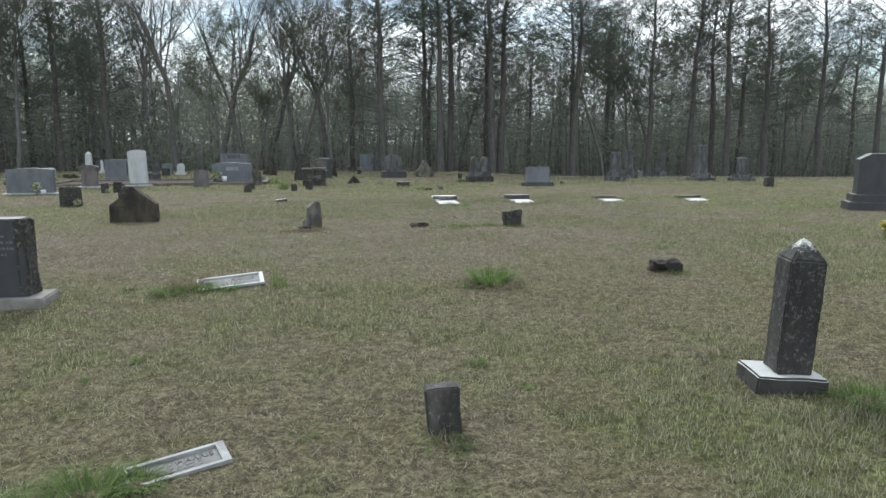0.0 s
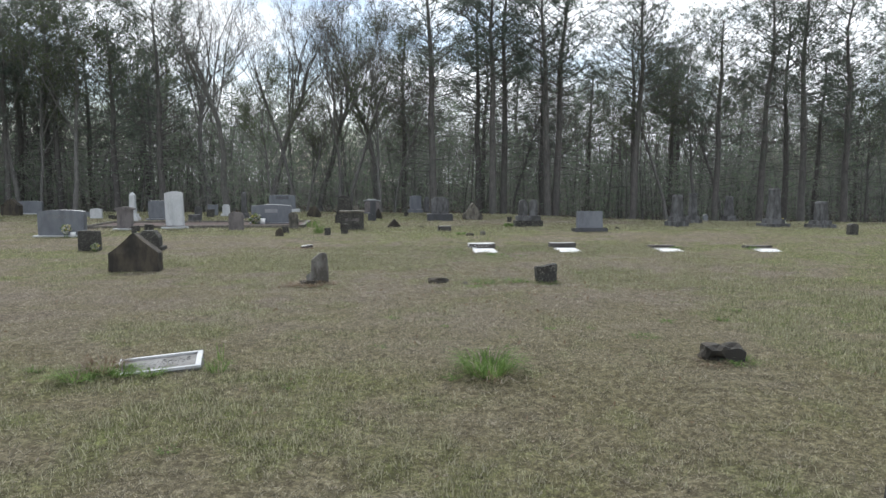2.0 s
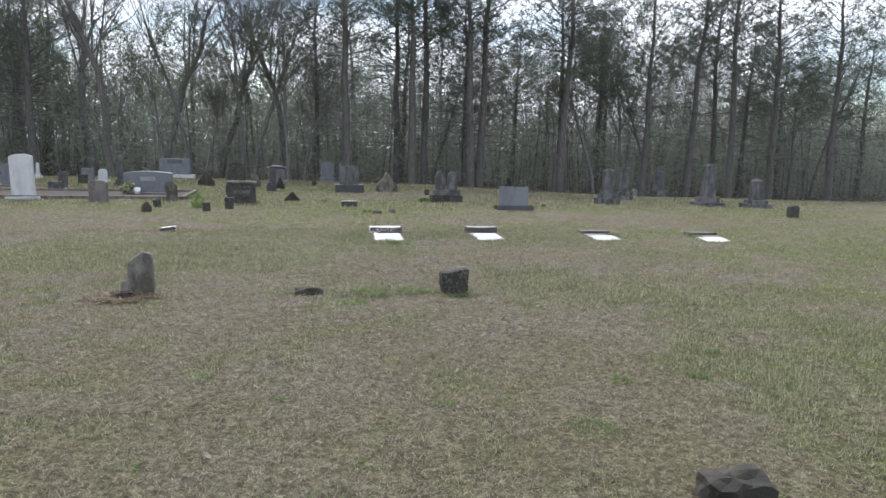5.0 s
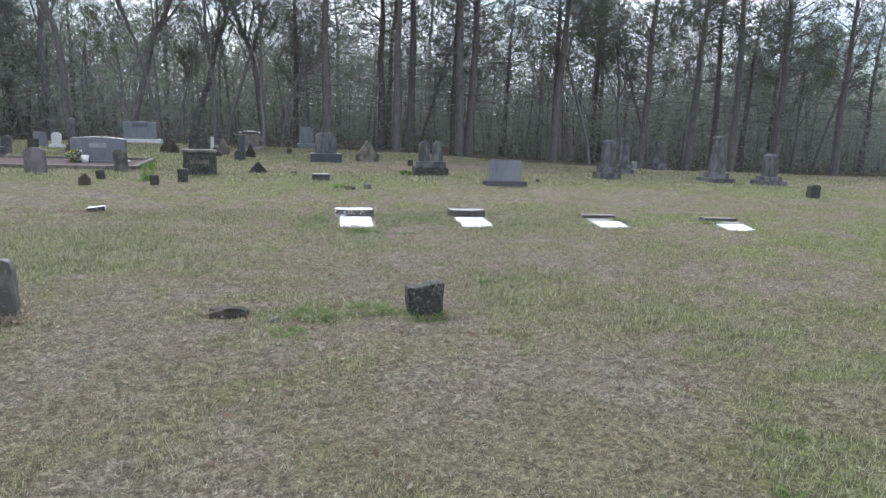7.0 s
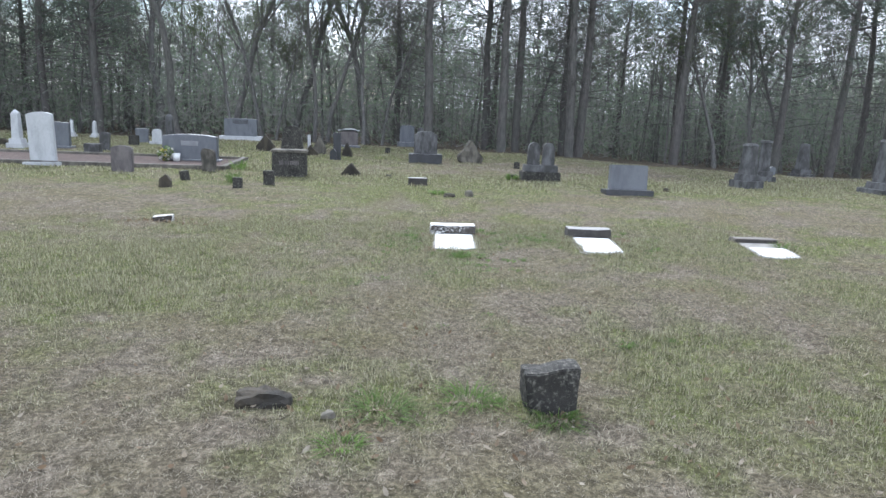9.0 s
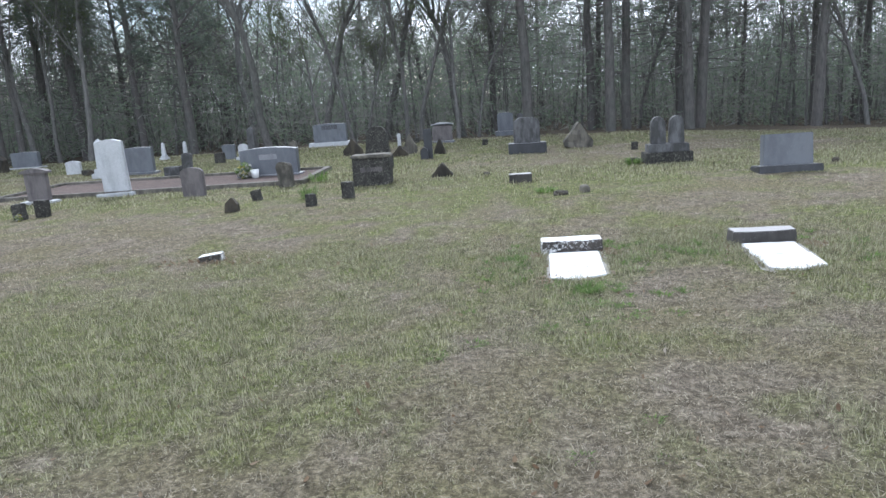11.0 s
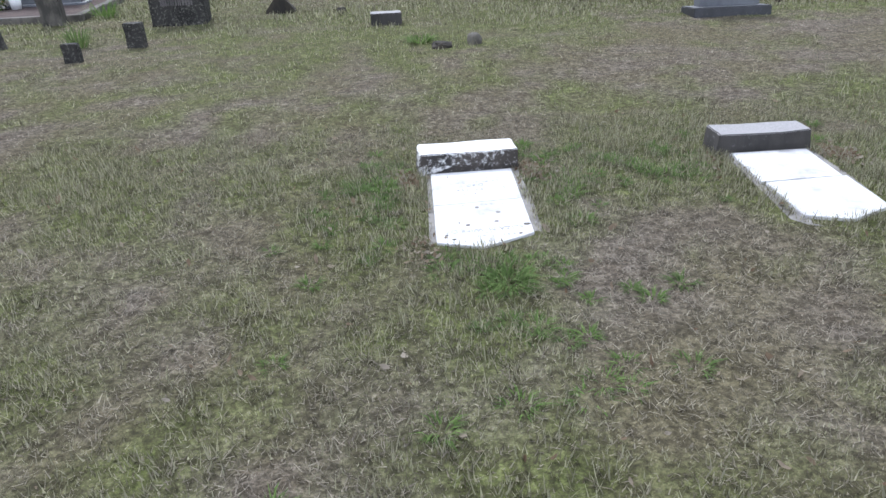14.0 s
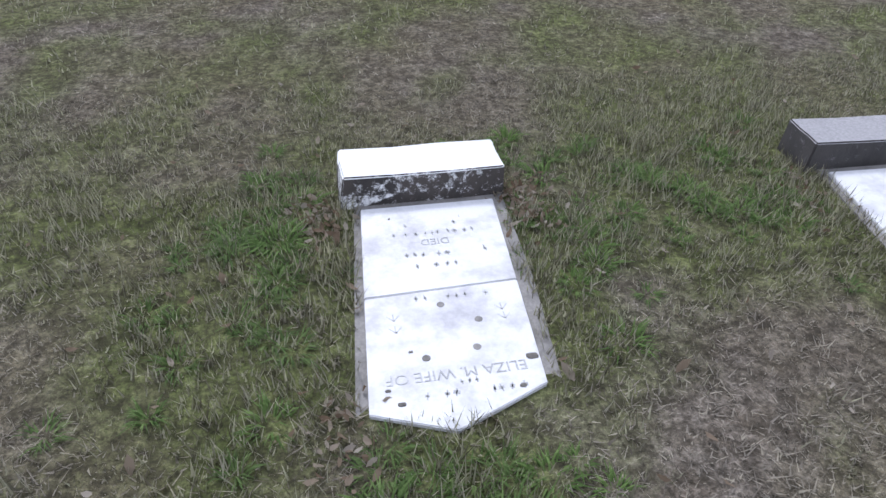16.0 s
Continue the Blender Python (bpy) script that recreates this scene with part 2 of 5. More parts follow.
def bark_mat(name, a, b):
    m, n, l, p = nodes_of(name)
    vec, _ = shifted(n, l)
    st = n.new("ShaderNodeMapping")
    st.inputs["Scale"].default_value = (1.0, 1.0, 0.25)
    l.new(vec, st.inputs["Vector"])
    f = noise_node(n, l, st.outputs["Vector"], 14.0, 5.0, 0.7)
    g = noise_node(n, l, vec, 1.3, 3.0)
    col = mix(n, l, ramp(n, l, f, 0.35, 0.65), a, b)
    col = mix(n, l, ramp(n, l, g, 0.4, 0.7), col, mix(n, l, 0.4, col, (0.09, 0.10, 0.085)))
    l.new(col, p.inputs["Base Color"])
    p.inputs["Roughness"].default_value = 0.95
    bump(n, l, p, f, 0.8, 0.03)
    return m


GROUND, BLADES = ground_mat(), blade_mat()
NEEDLES = island_mat("pine needles", [(0.075, 0.102, 0.088), (0.11, 0.138, 0.113), (0.15, 0.166, 0.135)])
BUDS = island_mat("spring buds", [(0.10, 0.08, 0.065), (0.12, 0.115, 0.075), (0.15, 0.16, 0.09)])
SPRING = island_mat("young leaves", [(0.06, 0.09, 0.045), (0.10, 0.135, 0.065), (0.15, 0.18, 0.085)])
# paler than bare twigs and leaves: distance haze is painted into the colour
HAZED_BRUSH = island_mat("hazed far twigs and leaves", [(0.20, 0.195, 0.19), (0.26, 0.255, 0.245), (0.18, 0.235, 0.17), (0.26, 0.325, 0.225)])
PINE_BARK = bark_mat("pine bark", (0.06, 0.056, 0.055), (0.125, 0.115, 0.109))
GREY_BARK = bark_mat("grey bark", (0.085, 0.081, 0.079), (0.17, 0.162, 0.155))
DEAD_LEAF = island_mat("dead leaves", [(0.16, 0.10, 0.06), (0.30, 0.23, 0.16), (0.46, 0.41, 0.34)])
WEED = island_mat("weed leaves", [(0.08, 0.14, 0.035), (0.13, 0.21, 0.055), (0.21, 0.30, 0.095)])
GRAVEL = stone_mat("red gravel", (0.10, 0.068, 0.058), (0.065, 0.045, 0.04), (0.14, 0.11, 0.1), 0.4, 0.6, 0.6, 1.0, 45.0, 0.02)
PETAL_WHITE = island_mat("white petals", [(0.6, 0.58, 0.5), (0.75, 0.74, 0.7)])
PETAL_YELLOW = island_mat("yellow petals", [(0.62, 0.48, 0.06), (0.7, 0.62, 0.25)])
VASE_WHITE = stone_mat("white plastic", (0.75, 0.75, 0.75), (0.65, 0.65, 0.66), (0.5, 0.5, 0.5), 0.5, 0.8, 0.8, 0.35, depth=0.0003)

# ---- the lie of the ground ----
KY = [-60, -5, 0, 5, 6.5, 9, 11, 14, 17, 21, 24, 28, 32, 36, 45, 60, 140]
KZ = [-0.8, -0.05, 0, 0.11, 0.16, 0.1, 0.07, 0.045, 0.012, 0.03, 0.04, 0.04, 0.03, -0.02, -0.4, -0.8, -1.0]


def lie(x, y):
    x, y = np.asarray(x, float), np.asarray(y, float)
    s = np.clip((y - 20) / 12, 0, 1)
    s = s * s * (3 - 2 * s)
    d = np.clip((y - 29) / 5, 0, 1)
    d = d * d * (3 - 2 * d)
    return np.interp(y, KY, KZ) - 0.014 * np.clip(x, -2, 25) * s - 0.03 * np.clip(x - 8, 0, 18) * d


def zat(x, y):
    return float(lie(x, y))


LATTICE = np.random.RandomState(4).rand(64, 64)


def value_noise(x, y, size):
    u, v = x / size + 1000, y / size + 1000
    i, j = np.floor(u).astype(int), np.floor(v).astype(int)
    f, g = u - i, v - j
    f, g = f * f * (3 - 2 * f), g * g * (3 - 2 * g)
    p = lambda a, b: LATTICE[a % 64, b % 64]
    return (p(i, j) * (1 - f) + p(i + 1, j) * f) * (1 - g) + (p(i, j + 1) * (1 - f) + p(i + 1, j + 1) * f) * g


def blot(x, y, cx, cy, rx, ry):
    return np.exp(-(((x - cx) / rx) ** 2 + ((y - cy) / ry) ** 2))


def growth(x, y):
    """How green and thick the sward is, 0 to 1."""
    g = 0.34 * value_noise(x, y, 2.9) + 0.22 * value_noise(x + 7, y, 0.9) + 0.26 * value_noise(x, y + 3, 0.31) + 0.18 * value_noise(x, y + 5, 0.13)
    g = (g - 0.5) * 2.7 + 0.22
    g = g + 0.12 * np.clip((y - 11.8) / 2.5, 0, 1) * (1 - np.clip((y - 17.6) / 1.2, 0, 1)) * np.clip((x - 1) / 2, 0, 1)
    g = g + 0.27 * np.clip((y - 19) / 3, 0, 1) + 0.12 * np.clip((y - 11.8) / 2, 0, 1) * np.clip((1 - x) / 2, 0, 1) * (1 - np.clip((y - 16) / 1.5, 0, 1))
    g = g + 0.10 * np.clip((y - 4.5) / 2, 0, 1) * (1 - np.clip((y - 8.8) / 1.5, 0, 1))
    for cx in (3.4, 5.3, 7.5, 9.6):
        g = g + 0.5 * blot(x, y, cx, 16.35, 0.6, 0.5) + 0.45 * blot(x, y, cx, 15.35, 0.3, 0.5)
    g = g + 0.35 * blot(x, y, 3.3, 14.6, 0.6, 0.8) + 0.4 * blot(x, y, 2.75, 16.3, 0.35, 0.6) + 0.35 * blot(x, y, 4.4, 16.5, 0.5, 0.4) + 0.25 * blot(x, y, 1.7, 16.6, 0.5, 0.3)
    g = g + 0.55 * blot(x, y, 1.76, 6.3, 0.3, 0.3) + 0.6 * blot(x, y, 2.7, 11.3, 0.7, 0.3) + 0.4 * blot(x, y, 2.3, 10.7, 0.3, 0.3)
    g = g + 0.6 * blot(x, y, 3.4, 2.6, 0.9, 0.5) + 0.5 * blot(x, y, -1.2, 2.6, 0.6, 0.5) + 0.5 * blot(x, y, -1.9, 5.4, 0.8, 0.5)
    g = g - 0.22 * np.clip((y - 17.1) / 0.5, 0, 1) * (1 - np.clip((y - 18.8) / 1.0, 0, 1)) - 0.15 * blot(x, y, 4.4, 15.2, 0.6, 0.9) - 0.12 * blot(x, y, 2.0, 14.8, 0.7, 1.6)
    return np.clip(g - 0.25 * blot(x, y, 4.8, 9.5, 1.6, 1.6) - 0.2 * blot(x, y, 0.5, 10.3, 1.8, 1.2), 0, 1)


def tame(x, y):
    """The ground lies even round the slabs."""
    k = np.ones_like(x)
    for cx in (3.43, 5.3, 7.6, 9.75):
        k = k - np.clip(1.6 * blot(x, y, cx, 16.3, 0.6, 0.9), 0, 1)
    return np.clip(k, 0, 1)


def wood_edge(x):
    return 35.0 - 0.2 * np.clip(x - 2, 0, 30)


def link_mesh(name, verts, faces, mat):
    me = bpy.data.meshes.new(name)
    verts = np.asarray(verts, np.float32).reshape(-1, 3)
    faces = np.asarray(faces, np.int32)
    k = faces.shape[1]
    me.vertices.add(len(verts))
    me.vertices.foreach_set("co", verts.ravel())
    me.loops.add(faces.size)
    me.loops.foreach_set("vertex_index", faces.ravel())
    me.polygons.add(len(faces))
    me.polygons.foreach_set("loop_start", np.arange(0, faces.size, k, dtype=np.int32))
    me.update(calc_edges=True)
    me.materials.append(mat)
    return me


def float_attr(me, name, values):
    at = me.attributes.new(name, "FLOAT", "POINT")
    at.data.foreach_set("value", np.asarray(values, np.float32))


def stretch(lo, hi, step, far_lo, far_hi):
    mid = list(np.arange(lo, hi + step / 2, step))
    s, out = step, []
    p = hi
    while p < far_hi:
        s *= 1.12
        p += s
        out.append(p)
    s, pre, p = step, [], lo
    while p > far_lo:
        s *= 1.12
        p -= s
        pre.append(p)
    return np.array(pre[::-1] + mid + out)


gx, gy = stretch(-6, 13, 0.1, -400, 400), stretch(0, 24, 0.1, -300, 600)
X, Y = np.meshgrid(gx, gy)
X, Y = X.ravel(), Y.ravel()
near = np.clip(1 - np.hypot(X - 3, Y - 10) / 60, 0, 1)
Z = lie(X, Y) + near * tame(X, Y) * (0.05 * (value_noise(X, Y, 1.7) - 0.5) + 0.03 * (value_noise(X, Y, 0.45) - 0.5))
nx, ny = len(gx), len(gy)
idx = np.arange(nx * ny).reshape(ny, nx)
quads = np.stack([idx[:-1, :-1], idx[:-1, 1:], idx[1:, 1:], idx[1:, :-1]], -1).reshape(-1, 4)
me = link_mesh("ground", np.stack([X, Y, Z], -1), quads, GROUND)
float_attr(me, "growth", growth(X, Y))
float_attr(me, "litter", np.clip((Y - wood_edge(X) - 1.2 + 1.2 * value_noise(X, Y, 2.0)) / 0.9, 0, 1))
me.polygons.foreach_set("use_smooth", [True] * len(me.polygons))
ground = tagged(new("ground", me), "mown cemetery grass, part straw and part spring green", "ground", kind="structure")


def relief(x, y):
    return lie(x, y) + 0.9 * tame(x, y) * (0.05 * (value_noise(x, y, 1.7) - 0.5) + 0.03 * (value_noise(x, y, 0.45) - 0.5))


# ---- building blocks ----
def thing(name, x, y, label, category, yaw=0.0, sink=0.0, lean=0.0, roll=0.0, group=""):
    ob = new(name)
    ob.empty_display_size = 0.1
    ob.matrix_world = pose(x, y, zat(x, y) - sink, lean, roll, yaw)
    return tagged(ob, label, category, group)


def part(name, bm, mat, parent, label="", smooth=False, x=0, y=0, z=0):
    me = bpy.data.meshes.new(name)
    if smooth:
        for f in bm.faces:
            f.smooth = True
    bm.to_mesh(me)
    bm.free()
    me.materials.append(mat)
    ob = new(name, me)
    ob.parent = parent
    ob.location = (x, y, z)
    small = name in ("inscription", "carved_spray", "blossoms", "yellow_blossoms", "leaves", "stems")
    return tagged(ob, label, kind="stuff" if small else "")


def outline(kind, w, h, rise):
    """Front outline of an upright stone, from bottom left round to bottom right."""
    a = w / 2
    if kind == "arch":
        r = [(a * math.cos(t), h - rise + rise * math.sin(t)) for t in np.linspace(math.pi, 0, 11)]
    elif kind == "segment":
        r = [(a * u, h - rise * u * u) for u in np.linspace(-1, 1, 9)]
    elif kind == "slant":
        r = [(-a, h * 0.30), (-a * 0.62, h * 0.38), (-a * 0.62, h - rise), (a * 0.1, h - 0.25 * rise), (a * 0.45, h), (a * 0.85, h - 0.12 * rise), (a, h * 0.5)]
    elif kind == "point":
        r = [(-a, h - rise), (-0.02 * w, h), (0.02 * w, h), (a, h - rise)]
    elif kind == "clipped":
        r = [(-a, h - rise), (-a * 0.55, h), (a * 0.55, h), (a, h - rise)]
    elif kind == "ogee":
        r = [(-a, h - rise), (-a * 0.82, h - rise)]
        r += [(a * 0.82 * u, h - rise * 0.75 * (1 - math.cos(u * math.pi)) / 2) for u in np.linspace(-0.95, 0.95, 9)]
        r += [(a * 0.82, h - rise), (a, h - rise)]
    else:
        r = [(-a, h), (a, h)]
    return [(-a, -0.12)] + r + [(a, -0.12)]


def upright(kind, w, h, d, rise=0.1, top=1.0, bevel=0.008, rough=0.0, cuts=0, seed=0, foot=-0.12):
    """An upright slab with bevelled edges; top: its width and depth at the top against the foot; rough: hewn unevenness."""
    bm = bmesh.new()
    pts = outline(kind, w, h, rise)
    pts[0], pts[-1] = (pts[0][0], foot), (pts[-1][0], foot)
    front = bm.faces.new([bm.verts.new((px, -d / 2, pz)) for px, pz in pts])
    ext = bmesh.ops.extrude_face_region(bm, geom=[front])
    bmesh.ops.translate(bm, verts=[v for v in ext["geom"] if isinstance(v, bmesh.types.BMVert)], vec=(0, d, 0))
    bmesh.ops.recalc_face_normals(bm, faces=bm.faces)
    if bevel:
        bmesh.ops.bevel(bm, geom=list(bm.edges), offset=bevel, segments=2, affect="EDGES", clamp_overlap=True)
    if cuts:
        bmesh.ops.triangulate(bm, faces=[f for f in bm.faces if len(f.verts) > 4])
        bmesh.ops.subdivide_edges(bm, edges=list(bm.edges), cuts=cuts, use_grid_fill=True)
    for v in bm.verts:
        k = 1 + (top - 1) * max(0, v.co.z) / h
        v.co.x *= k
        v.co.y *= k
        if rough:
            o = Vector((seed * 3.1, seed * 1.7, 0))
            v.co += rough * (noise.noise_vector(v.co * 6 + o) + 0.5 * noise.noise_vector(v.co * 17 + o))
    return bm


def block(w, d, h, z=0.0, top=1.0, bevel=0.012, rough=0.0, foot=0.0, seed=0):
    bm = upright("rect", w, h, d, 0, top, bevel, rough, 2 if rough else 0, seed, -foot)
    bmesh.ops.translate(bm, verts=bm.verts, vec=(0, 0, z))
    return bm


def boulder(w, d, h, seed, jag=0.3, sub=3):
    bm = bmesh.new()
    bmesh.ops.create_icosphere(bm, subdivisions=sub, radius=1.0)
    o = Vector((seed * 5.3, seed * 2.1, seed))
    for v in bm.verts:
        k = 1 + jag * noise.noise(v.co * 1.4 + o) + jag * 0.4 * noise.noise(v.co * 4 + o)
        c = v.co * k
        c.x, c.y, c.z = (max(-0.85, min(0.85, q)) for q in c)
        v.co = Vector((c.x * w / 1.7, c.y * d / 1.7, (c.z * 0.5 + 0.35) * h / 0.78))
    return bm


def bars(parent, lines, width, z0, step, y, mat, seed, height=0.018):
    """Rows of worn cut letters too weathered to read."""
    rng = random.Random(seed)
    for i in range(lines):
        bm = bmesh.new()
        half = width * rng.uniform(0.25, 0.45)
        px = -half
        while px < half:
            lw = rng.uniform(0.012, 0.03)
            m = Matrix.Translation((px + lw / 2, y, z0 - i * step)) @ Matrix.Diagonal((lw, 0.004, height, 1))
            bmesh.ops.create_cube(bm, size=1.0, matrix=m)
            px += lw + rng.uniform(0.008, 0.02)
        part("inscription", bm, mat, parent, "worn carved lettering")


def letters(parent, text, size, mat, m):
    cu = bpy.data.curves.new("inscription", "FONT")
    cu.body, cu.size, cu.extrude, cu.align_x, cu.align_y = text, size, 0.002, "CENTER", "CENTER"
    tmp = new("inscription", cu)
    me = bpy.data.meshes.new_from_object(tmp.evaluated_get(bpy.context.evaluated_depsgraph_get()))
    bpy.data.objects.remove(tmp)
    me.materials.append(mat)
    ob = new("inscription", me)
    ob.parent = parent
    ob.matrix_local = m
    return tagged(ob, "carved lettering")


# ---- gravestones ----
def headstone(x, y, kind, w, h, d, mat, label, rise=0.1, top=1.0, plinth=None, pmat=None, yaw=0.0, lean=0.0, roll=0.0, rough=0.0, text=0, ink=None, name="headstone", seed=1):
    ob = thing(name, x, y, label, "gravestone", yaw, 0.0, lean, roll, "graves")
    ph = 0.0
    if plinth:
        pw, pd, ph = plinth
        part("plinth", block(pw, pd, ph, 0, 1.0, 0.012, 0.0, 0.12), pmat or mat, ob)
    bm = upright(kind, w, h - ph, d, rise, top, 0.008, rough, 2 if rough else 0, seed, 0.0 if plinth else -0.12)
    stone = part("tablet", bm, mat, ob, z=ph)
    if text:
        bars(stone, text, w, (h - ph) * 0.78, 0.05, -d / 2 - 0.0005, ink or INK_DARK, seed)
    return ob


def shaft(w, h, top, point):
    """A four-sided tapered shaft with a pyramid on top."""
    bm = bmesh.new()
    rings = []
    for k, z in ((1.0, 0.0), (top, h - point), (0.12 * top, h)):
        a = w / 2 * k
        rings.append([bm.verts.new((sx * a, sy * a, z)) for sx, sy in ((-1, -1), (1, -1), (1, 1), (-1, 1))])
    for lo, hi in zip(rings, rings[1:]):
        for i in range(4):
            bm.faces.new([lo[i], lo[(i + 1) % 4], hi[(i + 1) % 4], hi[i]])
    bm.faces.new(rings[0][::-1])
    bm.faces.new(rings[-1])
    bmesh.ops.bevel(bm, geom=list(bm.edges), offset=0.01, segments=2, affect="EDGES", clamp_overlap=True)
    return bm


def monument(x, y, label, mat, steps, w, h, top=0.75, point=0.05, cap=None, urn=False, yaw=0.0, name="obelisk"):
    """A stepped base with a tapered shaft, a cap slab and an urn as wanted. steps: width and height of each step."""
    ob = thing(name, x, y, label, "gravestone", yaw, group="graves")
    z = 0.0
    for i, (sw, sh) in enumerate(steps):
        part("plinth", block(sw, sw, sh, z, 1.0 if i == 0 else 0.95, 0.012, 0.0, 0.12 if i == 0 else 0.0), mat, ob)
        z += sh
    part("shaft", shaft(w, h - z, top, point), mat, ob, z=z)
    if cap:
        part("cap", block(cap, cap, 0.07, h - 0.03, 0.8), mat, ob)
    if urn:
        bm = bmesh.new()
        prof = ((0.03, 0.0), (0.05, 0.04), (0.03, 0.08), (0.07, 0.16), (0.075, 0.22), (0.03, 0.27))
        rings = [[bm.verts.new((r * math.cos(t), r * math.sin(t), q)) for t in np.linspace(0, 2 * math.pi, 12, endpoint=False)] for r, q in prof]
        for lo, hi in zip(rings, rings[1:]):
            for i in range(12):
                bm.faces.new([lo[i], lo[(i + 1) % 12], hi[(i + 1) % 12], hi[i]])
        bm.faces.new(rings[-1])
        part("urn", bm, mat, ob, smooth=True, z=h)
    return ob


def rock(x, y, w, d, h, mat, label, seed, name="fieldstone", jag=0.3, yaw=0.0):
    ob = thing(name, x, y, label, "rock", yaw, 0.04, group="fieldstones")
    part("stone", boulder(w, d, h + 0.04, seed, jag), mat, ob, smooth=False)
    return ob


def ledger(x, y, label, mark, head_mat, slab_mat, yaw=0.0, head_w=0.62, head_h=0.16, broken=False, start=-0.15, skew=0.075):
    """A grave slab lying in a cement bed with a low header block behind it; (x, y) is the header's middle."""
    ob = thing("ledger_grave", x, y, label, "grave slab", yaw, group="slab graves")
    L, w, lw = 1.07, 0.49, 0.485

    def slip(pts):
        return [(px + (py + 0.2) * skew, py) for px, py in pts]

    bed = bmesh.new()
    pts = slip([(-0.28, -0.09), (0.30, -0.09), (0.315, -0.6), (0.30, -1.06), (0.18, -1.2), (-0.03, -1.23), (-0.22, -1.18), (-0.29, -1.09), (-0.285, -0.5)])
    f = bed.faces.new([bed.verts.new((px, py, 0.011)) for px, py in pts[::-1]])
    e = bmesh.ops.extrude_face_region(bed, geom=[f])
    bmesh.ops.translate(bed, verts=[v for v in e["geom"] if isinstance(v, bmesh.types.BMVert)], vec=(0, 0, -0.12))
    bmesh.ops.recalc_face_normals(bed, faces=bed.faces)
    bmesh.ops.bevel(bed, geom=list(bed.edges), offset=0.012, segments=2, affect="EDGES")
    part("cement_bed", bed, CEMENT, ob, "rough cement bed")
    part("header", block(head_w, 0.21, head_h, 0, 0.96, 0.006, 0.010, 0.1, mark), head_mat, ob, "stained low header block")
    # the lying tablet, cracked across in two pieces
    cut = -0.62

    def half(a, b):
        return (w + (lw - w) * (a / -L)) / 2, (w + (lw - w) * (b / -L)) / 2

    top_w, cut_w = half(start, cut)
    _, low_w = half(cut, -L)
    tablets = [[(-top_w, start), (top_w, start), (cut_w, cut + 0.012), (-cut_w, cut - 0.006)],
               [(-cut_w, cut - 0.009), (cut_w, cut + 0.009), (low_w, -L + 0.03), (-0.02, -L - 0.085), (-low_w, -L - 0.0)]]
    for i, poly in enumerate(tablets):
        bm = bmesh.new()
        zz = 0.026
        f = bm.faces.new([bm.verts.new((px, py, zz)) for px, py in slip(poly)[::-1]])
        if f.normal.z < 0:
            f.normal_flip()
        e = bmesh.ops.extrude_face_region(bm, geom=[f])
        bmesh.ops.translate(bm, verts=[v for v in e["geom"] if isinstance(v, bmesh.types.BMVert)], vec=(0, 0, -0.05))
        bmesh.ops.recalc_face_normals(bm, faces=bm.faces)
        bmesh.ops.bevel(bm, geom=list(bm.edges), offset=0.003, segments=2, affect="EDGES")
        piece = part("tablet", bm, slab_mat, ob, "bleached white marble tablet piece")
        if broken and i:
            piece.rotation_euler = (0, 0, radians(1.5))
            piece.location = (0.0, -0.012, 0.003)
    return ob


# ---- flowers ----
def bouquet(x, y, r, h, vase, petals, label, seed):
    ob = thing("flower_vase", x, y, label, "flowers")
    rg = random.Random(seed)
    if vase:
        bm = bmesh.new()
        bmesh.ops.create_cone(bm, cap_ends=True, segments=20, radius1=vase * 0.7, radius2=vase, depth=vase * 2.2, matrix=Matrix.Translation((r * 1.3, 0, vase * 1.1)))
        bmesh.ops.bevel(bm, geom=list(bm.edges), offset=0.006, segments=2, affect="EDGES")
        part("vase", bm, VASE_WHITE, ob, "white plastic vase", smooth=True)
    for pname, m, count in (("blossoms", petals, 46), ("yellow_blossoms", PETAL_YELLOW, 12), ("leaves", WEED, 40)):
        bm = bmesh.new()
        for _ in range(count):
            v = Vector((rg.gauss(0, 1), rg.gauss(0, 1), rg.gauss(0, 1))).normalized() * r * rg.uniform(0.6, 1)
            c = Vector((v.x, v.y, h + v.z))
            for k in range(5):
                q = Matrix.Translation(c) @ Euler((rg.uniform(-1, 1), rg.uniform(-1, 1), k * 1.26)).to_matrix().to_4x4()
                s = r * 0.26
                bm.faces.new([bm.verts.new(q @ Vector(p)) for p in ((0, 0, 0), (s * 0.5, s * 0.5, s * 0.3), (s, 0, s * 0.4), (s * 0.5, -s * 0.5, s * 0.3))])
        part(pname, bm, m, ob)
    bm = bmesh.new()
    for k in range(8):
        q = Matrix.Translation((rg.uniform(-0.4, 0.4) * r, rg.uniform(-0.4, 0.4) * r, h / 2 - 0.02))
        bmesh.ops.create_cone(bm, cap_ends=True, segments=5, radius1=0.006, radius2=0.004, depth=h + 0.06, matrix=q)
    part("stems", bm, WEED, ob)
    return ob


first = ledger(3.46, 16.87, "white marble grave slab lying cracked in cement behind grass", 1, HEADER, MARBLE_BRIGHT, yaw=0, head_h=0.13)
top_piece = [o for o in first.children if o.name.startswith("tablet")]
Z_TEXT = 0.0255
turned = Euler((0, 0, math.pi)).to_matrix().to_4x4()
letters(top_piece[1], "ELIZA M. WIFE OF", 0.05, INK, Matrix.Translation((-0.055, -0.965, Z_TEXT)) @ turned)
rng = random.Random(8)


